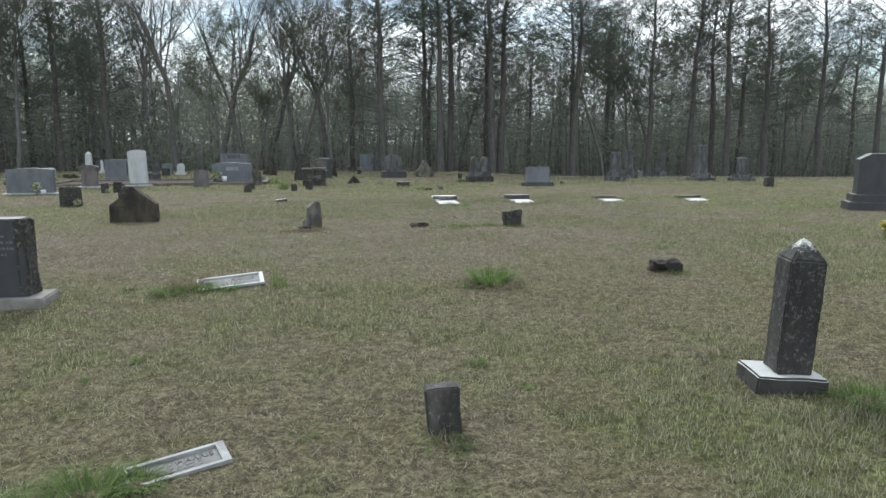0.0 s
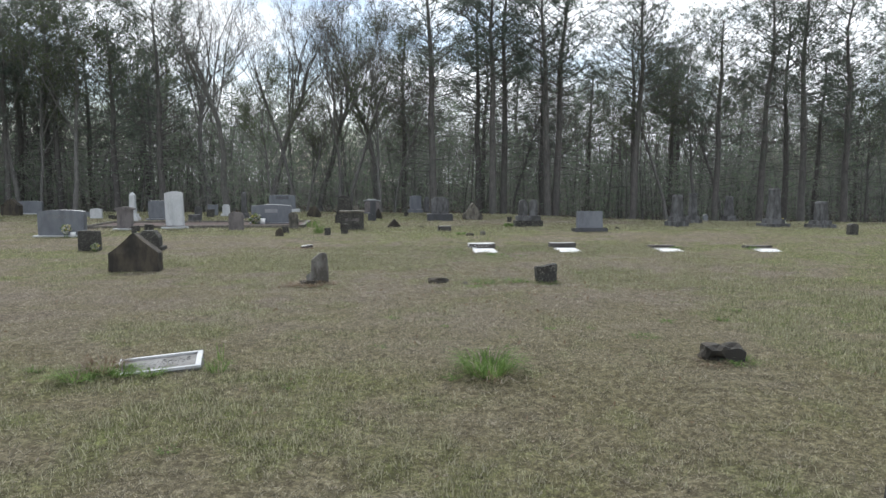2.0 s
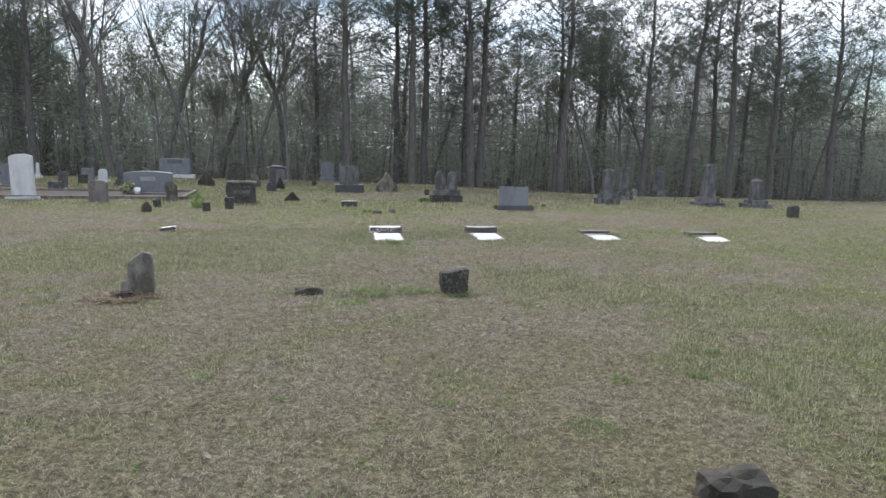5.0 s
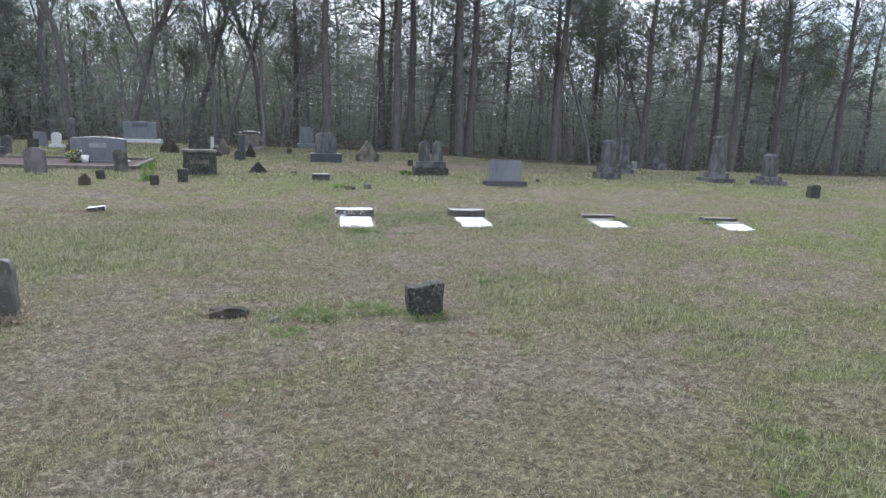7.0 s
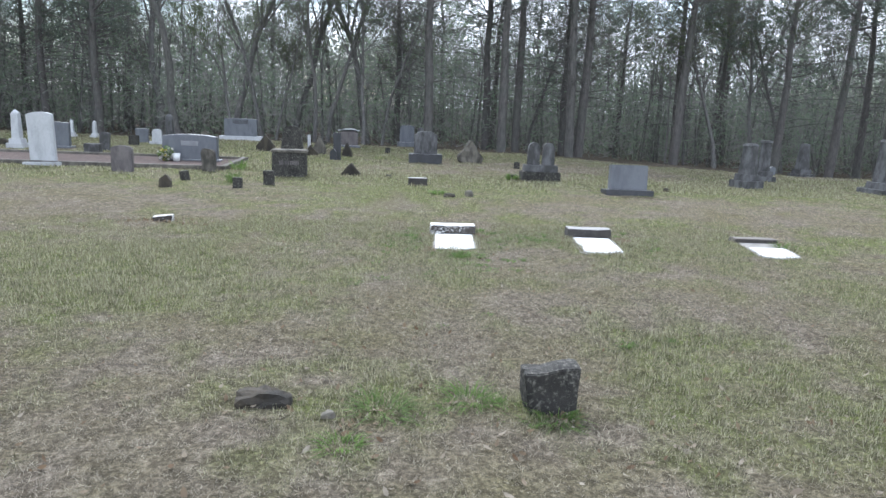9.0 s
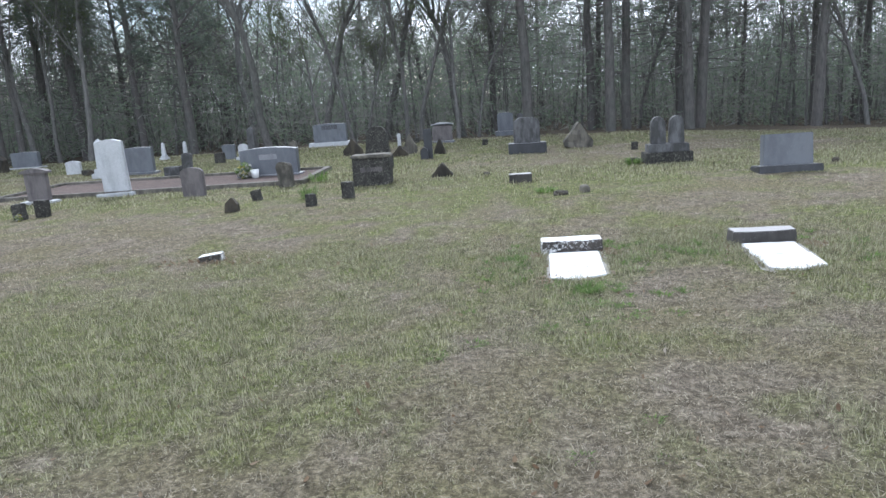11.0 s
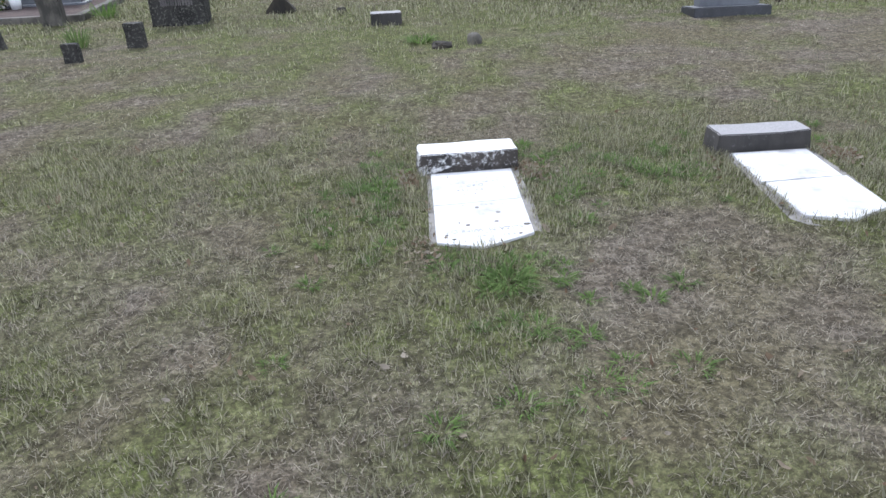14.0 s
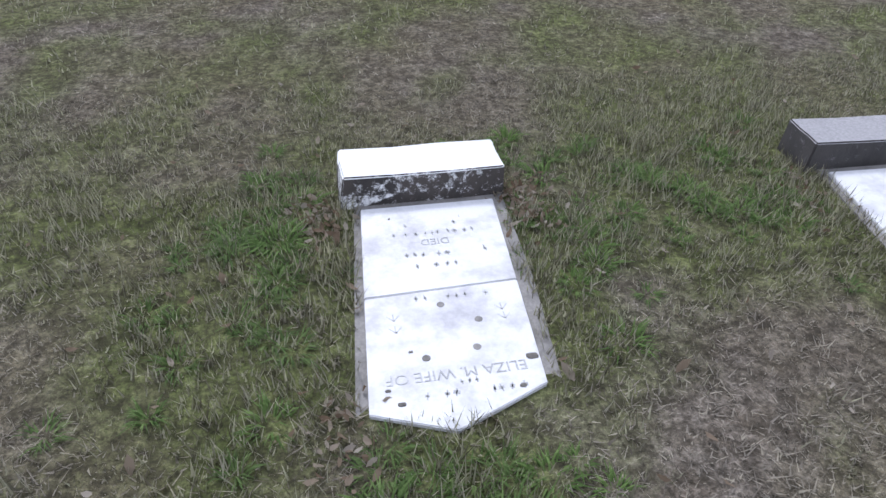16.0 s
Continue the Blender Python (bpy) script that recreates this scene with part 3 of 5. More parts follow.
def flat_marks(parent, y, half, size, seed):
    r, bm, px = random.Random(seed), bmesh.new(), -half
    while px < half:
        lw = r.uniform(0.006, 0.02)
        if r.random() < 0.75:
            q = Matrix.Translation((px, y + r.uniform(-0.003, 0.003), Z_TEXT)) @ Matrix.Rotation(r.uniform(-0.3, 0.3), 4, "Z")
            bmesh.ops.create_cube(bm, size=1.0, matrix=q @ Matrix.Diagonal((lw, size * r.uniform(0.2, 0.5), 0.002, 1)))
            bmesh.ops.create_cube(bm, size=1.0, matrix=q @ Matrix.Diagonal((0.004, size * 0.85, 0.002, 1)))
        px += lw + r.uniform(0.01, 0.02)
    part("inscription", bm, INK, parent, "worn carved lettering")


for k, (yy, hf) in enumerate(((-0.275, 0.13), (-0.325, 0.17), (-0.44, 0.17), (-0.50, 0.09))):
    flat_marks(top_piece[0], yy, hf, 0.03, k)
letters(top_piece[0], "DIED", 0.045, INK, Matrix.Translation((-0.01, -0.375, Z_TEXT)) @ turned)
flat_marks(top_piece[1], -0.655, 0.12, 0.03, 11)
flat_marks(top_piece[1], -1.035, 0.15, 0.03, 12)
flat_marks(top_piece[1], -1.0, 0.05, 0.022, 13)
# leaf sprays and dark rust-like holes on the lower piece
bm = bmesh.new()
for sx, sy in ((-0.2, -0.74), (0.13, -0.74), (-0.2, -0.79), (0.13, -0.78)):
    for ang in (-0.7, 0.0, 0.7):
        q = Matrix.Translation((sx, sy, Z_TEXT)) @ Matrix.Rotation(ang, 4, "Z")
        bmesh.ops.create_cube(bm, size=1.0, matrix=q @ Matrix.Translation((0, 0.014, 0)) @ Matrix.Diagonal((0.004, 0.03, 0.002, 1)))
part("carved_spray", bm, INK, top_piece[1], "carved leaf spray")
for sx, sy in ((-0.13, -0.90), (0.02, -0.88), (0.05, -0.77), (-0.05, -0.69)):
    bm = bmesh.new()
    bmesh.ops.create_cone(bm, cap_ends=True, segments=14, radius1=0.013, radius2=0.012, depth=0.003)
    part("plug", bm, CEMENT, top_piece[1], "grey cement plug", x=sx, y=sy, z=Z_TEXT)
for sx, sy, s in ((0.165, -0.94, 0.022), (-0.25, -1.0, 0.010), (0.11, -1.04, 0.012), (-0.22, -1.05, 0.014), (-0.17, -0.87, 0.008)):
    bm = boulder(s * 1.6, s, 0.006, sx * 40, 0.5, 2)
    part("blemish", bm, KERB, top_piece[1], "dark weathered spot", x=sx, y=sy, z=Z_TEXT - 0.002)

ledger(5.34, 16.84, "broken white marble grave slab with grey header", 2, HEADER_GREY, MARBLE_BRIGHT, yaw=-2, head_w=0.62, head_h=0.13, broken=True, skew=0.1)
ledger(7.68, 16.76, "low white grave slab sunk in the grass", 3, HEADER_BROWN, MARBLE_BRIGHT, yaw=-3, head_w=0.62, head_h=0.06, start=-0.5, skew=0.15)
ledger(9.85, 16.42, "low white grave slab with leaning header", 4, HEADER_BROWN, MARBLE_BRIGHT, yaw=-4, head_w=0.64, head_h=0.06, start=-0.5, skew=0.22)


def fallen_tablet(x, y, w, length, yaw, tilt, label, word, mat, rise, edge=None):
    ob = thing("fallen_tablet", x, y, label, "grave slab", yaw, group="slab graves")
    ob.matrix_world = ob.matrix_world @ pose(0, 0, rise, tilt, -4, 0)
    part("slab", block(length, w, 0.09, -0.02, 1.0, 0.012), mat, ob)
    bm = bmesh.new()
    for sx, sy, lx, ly in ((0, w / 2 - 0.01, length, 0.018), (0, -w / 2 + 0.01, length, 0.018), (length / 2 - 0.02, 0, 0.038, w - 0.03), (-length / 2 + 0.01, 0, 0.018, w - 0.03)):
        bmesh.ops.create_cube(bm, size=1.0, matrix=Matrix.Translation((sx, sy, 0.074)) @ Matrix.Diagonal((lx, ly, 0.022, 1)))
    part("border", bm, edge or MARBLE, ob, "raised pale border")
    if word:
        letters(ob, word, w * 0.3, INK_DARK, Matrix.Translation((length * 0.18, w * 0.16, 0.072)))
    r = random.Random(int(length * 100))
    bm = bmesh.new()
    for row in range(3):
        px = -length / 2 + 0.08
        end = length / 2 - 0.1 if row else (-0.02 if word else length / 2 - 0.1)
        while px < end:
            lw = r.uniform(0.01, 0.024)
            bmesh.ops.create_cube(bm, size=1.0, matrix=Matrix.Translation((px, w * (0.16 - 0.15 * row), 0.0705)) @ Matrix.Diagonal((lw, w * 0.09, 0.003, 1)))
            px += lw + r.uniform(0.008, 0.03)
    part("inscription", bm, INK_DARK, ob, "worn dark lettering")
    return ob


fallen_tablet(-0.68, 6.66, 0.26, 0.60, 7, 12, "fallen marble tablet with white border in grass", "RAINS", TABLET_DARK, -0.035)
fallen_tablet(-0.58, 3.08, 0.17, 0.44, 20, 8, "small fallen marble tablet with pale border", "HARRIS", TABLET_DARK, -0.07, TABLET_GREY)

# the dark leaning shaft and its white base
ob = thing("obelisk", 2.76, 3.43, "blackened four-sided marble shaft on white-topped base", "gravestone", -14, lean=0, roll=3, group="graves")
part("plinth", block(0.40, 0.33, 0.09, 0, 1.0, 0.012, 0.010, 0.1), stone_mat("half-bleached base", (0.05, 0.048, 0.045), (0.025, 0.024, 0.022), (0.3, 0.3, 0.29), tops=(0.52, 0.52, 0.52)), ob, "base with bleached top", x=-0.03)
bm = shaft(0.20, 0.79, 1.03, 0.12)
bmesh.ops.bevel(bm, geom=[e for e in bm.edges if e.calc_length() > 0.3], offset=0.022, segments=2, affect="EDGES", clamp_overlap=True)
bmesh.ops.subdivide_edges(bm, edges=[e for e in bm.edges if e.calc_length() > 0.1], cuts=5, use_grid_fill=True)
for v in bm.verts:
    v.co += 0.006 * noise.noise_vector(v.co * 14)
part("shaft", bm, OBELISK_DARK, ob, z=0.085)

# small field markers near the walk
headstone(0.66, 3.20, "rect", 0.18, 0.24, 0.085, stone_mat("mossy grey marker", (0.12, 0.115, 0.105), (0.035, 0.033, 0.03), (0.3, 0.3, 0.27), 0.36, 0.52, 0.57), "small dark weathered marker in straw grass", top=0.95, yaw=-6, roll=-5, rough=0.016, name="footstone", seed=2)
headstone(0.15, 11.50, "slant", 0.31, 0.45, 0.12, stone_mat("lichened grey stone", (0.21, 0.2, 0.185), (0.075, 0.068, 0.058), (0.36, 0.35, 0.32), 0.42, 0.6, 0.58, 0.95, 60.0, 0.01), "small grey broken-shouldered fieldstone marker", rise=0.10, top=0.95, rough=0.014, name="footstone", seed=3)
rock(0.02, 11.42, 0.26, 0.2, 0.06, FIELD, "brown stone half buried at a small marker's foot", 4, jag=0.8)
headstone(3.50, 11.24, "rect", 0.28, 0.26, 0.17, DARK_LICHEN, "short blackened block marker leaning in grass", top=1.10, yaw=3, roll=-5, rough=0.03, name="footstone", seed=5)
rock(1.90, 11.28, 0.30, 0.17, 0.09, FIELD, "low broken grey stone in bare grass", 6, jag=0.9)
rock(2.26, 11.10, 0.08, 0.06, 0.05, FIELD_GREY, "fist-sized pale stone in grass", 7)
rock(3.62, 6.42, 0.32, 0.24, 0.14, FIELD, "low mossy brown rock lump in grass", 8, jag=0.8)
headstone(-2.98, 13.35, "point", 0.80, 0.63, 0.30, FIELD, "large brown pointed fieldstone marker", rise=0.32, top=0.95, rough=0.025, name="fieldstone", seed=9)
headstone(-3.94, 17.3, "clipped", 0.46, 0.44, 0.30, DARK_LICHEN, "short blackened gable-topped stone on a step", rise=0.15, plinth=(0.62, 0.42, 0.09), name="footstone", seed=10)
headstone(-5.27, 17.45, "rect", 0.44, 0.43, 0.22, DARK_LICHEN, "short blackened square marker with dry flowers", rough=0.012, top=0.97, name="footstone", seed=11)
headstone(-0.49, 17.3, "rect", 0.26, 0.08, 0.14, HEADER, "white broken flat stone in grass", roll=-7, rough=0.01, name="fieldstone", seed=12)
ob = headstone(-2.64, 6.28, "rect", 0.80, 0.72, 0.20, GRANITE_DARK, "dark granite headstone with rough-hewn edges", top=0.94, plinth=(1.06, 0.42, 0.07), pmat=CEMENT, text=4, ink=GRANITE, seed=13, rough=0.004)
part("hewn_edge", block(0.09, 0.215, 0.64, 0.07, 0.95, 0.01, 0.03, 0.0, 5), DARK_LICHEN, ob, "rough-hewn dark edge", x=0.365)

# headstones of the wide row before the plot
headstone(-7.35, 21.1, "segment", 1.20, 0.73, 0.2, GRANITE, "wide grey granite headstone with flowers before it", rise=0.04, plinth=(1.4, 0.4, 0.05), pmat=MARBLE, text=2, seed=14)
ob = headstone(-6.46, 23.35, "segment", 0.46, 0.68, 0.11, REDDISH, "pinkish grey capped headstone on white base", rise=0.03, plinth=(0.70, 0.3, 0.06), pmat=MARBLE, seed=15)
part("cap", upright("segment", 0.60, 0.10, 0.17, 0.06, 1.0, 0.006, foot=0.0), REDDISH, ob, "overhanging moulded cap", z=0.62)
headstone(-5.52, 21.35, "rect", 0.19, 0.27, 0.15, DARK_LICHEN, "small dark block marker with white flower", roll=-4, rough=0.012, name="footstone", seed=60)
headstone(-5.24, 21.55, "rect", 0.22, 0.29, 0.15, DARK_LICHEN, "small dark block marker before a headstone", roll=3, rough=0.012, name="footstone", seed=61)
bouquet(-5.42, 21.15, 0.06, 0.06, 0, PETAL_WHITE, "white flowers fallen beside dark markers", 7)
headstone(-14.24, 32.8, "point", 0.74, 0.72, 0.3, FIELD, "brown pointed rough stone near the trees", rise=0.3, rough=0.04, name="fieldstone", seed=62)
headstone(-14.2, 34.4, "segment", 1.02, 0.60, 0.2, GRANITE, "blue-grey granite headstone near the trees", rise=0.03, plinth=(1.3, 0.4, 0.05), pmat=MARBLE, seed=63)
rock(-9.6, 25.5, 0.26, 0.2, 0.15, FIELD_GREY, "small grey tilted stone in grass", 20, jag=0.4)
headstone(-8.6, 29.0, "point", 0.3, 0.2, 0.2, FIELD, "low dark stone lump in grass", rise=0.12, rough=0.03, name="fieldstone", seed=64)
headstone(-5.16, 24.00, "segment", 0.56, 1.17, 0.10, MARBLE, "tall white marble tablet with rounded top", rise=0.06, plinth=(0.82, 0.32, 0.06), pmat=MARBLE, roll=-1.5, seed=16)
headstone(-3.12, 23.10, "arch", 0.45, 0.56, 0.10, REDDISH, "small grey round-topped headstone by the kerb", rise=0.09, seed=17)
headstone(-1.45, 23.70, "arch", 0.29, 0.50, 0.2, FIELD_GREY, "rough brown stump-like stone by the kerb", rise=0.08, rough=0.03, name="fieldstone", seed=18)

# the family stone: long, dark, with a polished panel
ob = headstone(-2.42, 25.85, "segment", 1.34, 0.68, 0.24, GRANITE, "long grey granite family headstone with pale panel", rise=0.05, plinth=(1.5, 0.4, 0.06), seed=19)
part("panel", block(0.42, 0.01, 0.12, 0.40, 1.0, 0.002), GRANITE_PANEL, ob, "polished name panel", y=-0.125)

# behind the plot
monument(-7.76, 28.1, "white marble obelisk on stepped base", MARBLE, ((0.44, 0.14), (0.34, 0.12)), 0.22, 1.06, 0.85, 0.10)
headstone(-6.95, 28.6, "segment", 0.78, 0.74, 0.16, GRANITE, "squarish grey granite headstone", rise=0.02, plinth=(0.95, 0.36, 0.06), seed=20)
headstone(-5.45, 28.2, "arch", 0.27, 0.53, 0.12, MARBLE_STAINED, "mottled leaning narrow headstone", rise=0.06, rough=0.01, roll=3, seed=21)
headstone(-5.27, 26.95, "rect", 0.40, 0.28, 0.24, MARBLE_STAINED, "low stained marble box marker", top=1.0, name="footstone", seed=22)
headstone(-5.58, 30.9, "rect", 0.28, 0.30, 0.2, DARK_LICHEN, "short dark square marker", rough=0.015, name="footstone", seed=23)
headstone(-5.75, 32.2, "rect", 0.42, 0.46, 0.12, GRANITE, "grey square headstone at the back", seed=24)
headstone(-5.10, 31.7, "clipped", 0.30, 0.48, 0.12, MARBLE, "white shouldered headstone on small base", rise=0.08, plinth=(0.45, 0.28, 0.08), seed=25)
monument(-3.90, 29.1, "grey marble obelisk with rounded point", MARBLE_STAINED, ((0.40, 0.14), (0.32, 0.10)), 0.22, 1.08, 0.8, 0.08)
monument(-8.9, 34.2, "small white obelisk near the trees", MARBLE, ((0.28, 0.08), (0.2, 0.08)), 0.13, 0.62, 0.75, 0.06)
monument(-8.1, 34.2, "small white obelisk near the trees", MARBLE, ((0.28, 0.08), (0.2, 0.08)), 0.13, 0.62, 0.75, 0.06)
headstone(-9.8, 30.1, "segment", 0.45, 0.39, 0.12, MARBLE, "low pale headstone at the back", rise=0.04, seed=26)
headstone(-11.3, 30.6, "rect", 0.34, 0.22, 0.15, DARK_LICHEN, "low dark marker at the back", name="footstone", seed=27)
headstone(-8.9, 29.2, "rect", 0.22, 0.16, 0.14, DARK_LICHEN, "low dark marker at the back", name="footstone", seed=28)
headstone(-10.6, 31.4, "rect", 0.3, 0.2, 0.12, GRANITE, "low grey marker at the back", name="footstone", seed=29)
headstone(-4.0, 33.6, "point", 0.3, 0.42, 0.1, FIELD_GREY, "small pointed grey marker near the trees", rise=0.12, rough=0.012, name="footstone", seed=30)
ob = headstone(-3.30, 36.4, "segment", 1.28, 0.86, 0.22, GRANITE, "wide pale granite headstone with dark emblem", rise=0.03, plinth=(1.65, 0.45, 0.16), pmat=MARBLE, seed=31)
bars(ob, 1, 1.0, 0.72, 0.1, -0.113, GRANITE_DARK, 3, 0.16)

# small markers among weeds
headstone(-1.55, 20.85, "point", 0.21, 0.23, 0.12, FIELD, "small pointed dark fieldstone", rise=0.10, rough=0.02, name="footstone", roll=5, seed=32)
headstone(-1.50, 22.0, "rect", 0.17, 0.18, 0.10, DARK_LICHEN, "small dark square marker", roll=-8, rough=0.01, name="footstone", seed=33)
headstone(-0.23, 20.85, "rect", 0.17, 0.21, 0.11, DARK_LICHEN, "small dark square marker", rough=0.01, name="footstone", seed=34)
headstone(0.21, 21.7, "rect", 0.21, 0.27, 0.14, DARK_LICHEN, "small dark block marker with pale top", plinth=None, rough=0.008, name="footstone", seed=35)

# the dark block tomb and the round-shouldered stone behind it
ob = thing("box_monument", 0.40, 23.35, "dark blackened block monument with worn name", "gravestone", 0, group="graves")
part("body", block(0.74, 0.42, 0.52, 0, 0.98, 0.015, 0.006, 0.12, 6), DARK_LICHEN, ob)
part("cap", block(0.79, 0.46, 0.06, 0.52, 0.97, 0.015, 0.004), FIELD_GREY, ob, "pale weathered cap")
bars(ob, 1, 0.6, 0.30, 0.1, -0.212, REDDISH, 9, 0.09)
headstone(0.07, 26.3, "arch", 0.58, 0.99, 0.26, DARK_LICHEN, "dark round-topped headstone with shoulders", rise=0.14, top=0.72, plinth=(0.66, 0.36, 0.3), rough=0.012, seed=36)
headstone(-1.30, 30.3, "point", 0.58, 0.50, 0.2, FIELD, "dark pointed fieldstone marker", rise=0.34, rough=0.02, name="fieldstone", seed=37)
headstone(0.22, 29.3, "point", 0.46, 0.30, 0.2, FIELD, "low dark wedge of fieldstone", rise=0.24, rough=0.03, name="fieldstone", seed=38)
headstone(0.42, 30.1, "point", 0.40, 0.55, 0.16, FIELD_GREY, "pointed grey fieldstone marker", rise=0.36, rough=0.02, name="fieldstone", seed=39)
headstone(-0.05, 31.4, "rect", 0.10, 0.52, 0.07, MARBLE, "thin white post marker", name="footstone", seed=40)
headstone(1.10, 28.3, "rect", 0.22, 0.76, 0.1, GRANITE_DARK, "narrow dark upright headstone", seed=41)
headstone(1.32, 29.5, "point", 0.32, 0.42, 0.18, FIELD, "low brown pointed fieldstone marker", rise=0.32, rough=0.02, name="fieldstone", seed=42)
headstone(1.00, 28.15, "segment", 0.2, 0.3, 0.1, GRANITE_DARK, "small dark stone beside a taller one", name="footstone", seed=43)
ob = headstone(1.10, 34.6, "segment", 0.70, 0.64, 0.16, REDDISH, "grey arched headstone with pale cap near trees", rise=0.10, plinth=(0.85, 0.35, 0.06), pmat=GRANITE, seed=44)
part("cap", upright("segment", 0.78, 0.1, 0.2, 0.09, 1.0, 0.006, foot=0.04), MARBLE, ob, "pale coping", z=0.6)
headstone(0.13, 34.9, "rect", 0.20, 0.18, 0.12, DARK_LICHEN, "small dark marker near the trees", name="footstone", seed=45)
headstone(1.74, 23.75, "point", 0.44, 0.29, 0.2, FIELD, "small dark triangular fieldstone", rise=0.24, rough=0.02, name="fieldstone", seed=46)
rock(2.62, 23.6, 0.14, 0.1, 0.07, FIELD, "small brown stone in grass", 13)
headstone(2.58, 31.9, "rect", 0.18, 0.18, 0.1, DARK_LICHEN, "small dark tilted marker", roll=8, name="footstone", seed=47)
headstone(3.42, 38.0, "clipped", 0.62, 0.92, 0.16, GRANITE, "pale grey headstone among the first trees", rise=0.06, plinth=(0.8, 0.4, 0.2), seed=48)
headstone(4.02, 38.0, "arch", 0.26, 0.86, 0.14, MARBLE_STAINED, "narrow pale headstone among the first trees", rise=0.1, plinth=(0.4, 0.3, 0.1), seed=49)
headstone(3.70, 28.3, "clipped", 0.68, 0.92, 0.22, MARBLE_STAINED, "grey shouldered headstone on a dark plinth", rise=0.10, plinth=(0.98, 0.46, 0.27), pmat=GRANITE_DARK, seed=50)
headstone(3.22, 22.35, "rect", 0.40, 0.15, 0.22, HEADER_GREY, "low grey-topped block in weeds", name="footstone", seed=51)
headstone(5.17, 29.4, "point", 0.74, 0.68, 0.4, FIELD_GREY, "pale pointed heap of fieldstone", rise=0.50, rough=0.05, name="fieldstone", seed=52)
headstone(6.33, 27.6, "rect", 0.15, 0.19, 0.12, DARK_LICHEN, "small dark square marker", name="footstone", seed=53)
rock(5.62, 24.2, 0.22, 0.18, 0.12, FIELD, "small dark stone with weeds", 14)
rock(4.13, 20.7, 0.16, 0.12, 0.12, FIELD_GREY, "small pale-topped stone in grass", 15, jag=0.2)
rock(3.75, 20.6, 0.22, 0.14, 0.06, FIELD, "broken stone pieces in weeds", 16, jag=0.5)

# twin tablets on one base
ob = thing("twin_headstone", 6.24, 24.1, "paired dark marble tablets on a stepped base", "gravestone", 0, group="graves")
part("plinth", block(0.92, 0.46, 0.22, 0, 1.0, 0.012, 0.004, 0.12), DARK_LICHEN, ob)
part("step", block(0.80, 0.36, 0.16, 0.22, 0.98, 0.012), MARBLE_STAINED, ob)
for sx in (-0.18, 0.18):
    part("tablet", upright("arch", 0.30, 0.54, 0.14, 0.15, 0.9, 0.012, foot=0.0), MARBLE_STAINED, ob, "stained round-topped tablet", x=sx, z=0.38)
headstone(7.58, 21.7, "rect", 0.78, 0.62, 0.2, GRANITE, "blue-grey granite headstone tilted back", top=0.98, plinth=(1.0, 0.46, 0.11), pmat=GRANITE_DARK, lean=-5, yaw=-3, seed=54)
rock(8.7, 22.4, 0.12, 0.1, 0.1, FIELD, "small brown stone in grass", 17)

# monuments down the far slope
monument(11.5, 24.2, "grey marble monument with broad shaft and cap", MARBLE_STAINED, ((0.58, 0.18), (0.44, 0.16)), 0.33, 1.05, 0.74, 0.02, cap=0.29, name="monument", yaw=20)
monument(13.2, 26.5, "slender stained column with small cap", MARBLE_STAINED, ((0.52, 0.16), (0.40, 0.14)), 0.25, 1.12, 0.82, 0.04, cap=0.27, name="monument", yaw=6)
headstone(15.6, 30.2, "arch", 0.2, 0.3, 0.1, GRANITE, "small pale headstone near the trees", rise=0.05, seed=55)
monument(16.9, 30.6, "weathered tapered monument near the trees", MARBLE_STAINED, ((0.62, 0.12), (0.46, 0.16)), 0.34, 1.10, 0.66, 0.03, cap=0.26, name="monument", yaw=8)
monument(14.8, 23.8, "tall stained tapered monument with flat cap", MARBLE_STAINED, ((0.78, 0.12), (0.54, 0.16)), 0.36, 1.28, 0.75, 0.02, cap=0.32, name="monument", yaw=10)
monument(16.05, 23.1, "short broad column on wide steps with cap", MARBLE_STAINED, ((0.70, 0.12), (0.52, 0.12)), 0.32, 0.84, 0.9, 0.02, cap=0.31, name="monument", yaw=10)
headstone(14.9, 20.0, "arch", 0.26, 0.31, 0.18, DARK_LICHEN, "short dark round-topped stub", rise=0.06, name="footstone", seed=56)
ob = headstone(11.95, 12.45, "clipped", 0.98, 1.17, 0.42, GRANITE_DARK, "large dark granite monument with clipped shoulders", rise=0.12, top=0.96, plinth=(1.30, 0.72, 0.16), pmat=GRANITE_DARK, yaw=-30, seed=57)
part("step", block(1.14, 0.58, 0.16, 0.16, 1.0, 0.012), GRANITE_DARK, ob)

# ---- the kerbed plot ----
plot = tagged(new("kerbed_plot"), "concrete kerb round a red gravel plot", "kerb")
plot.matrix_world = pose(-4.6, 25.3, zat(-4.6, 25.3))
for name, w, d, px, py in (("kerb", 6.9, 0.14, 0, -1.3), ("kerb", 6.9, 0.14, 0, 1.3), ("kerb", 0.14, 2.45, 3.38, 0), ("kerb", 0.14, 2.45, -3.38, 0)):
    part(name, block(w, d, 0.085, 0, 1.0, 0.012, 0.0, 0.15), KERB, plot, x=px, y=py)
part("gravel_bed", block(6.6, 2.44, 0.03, 0, 1.0, 0.0, 0.0, 0.1), GRAVEL, plot, "reddish gravel")


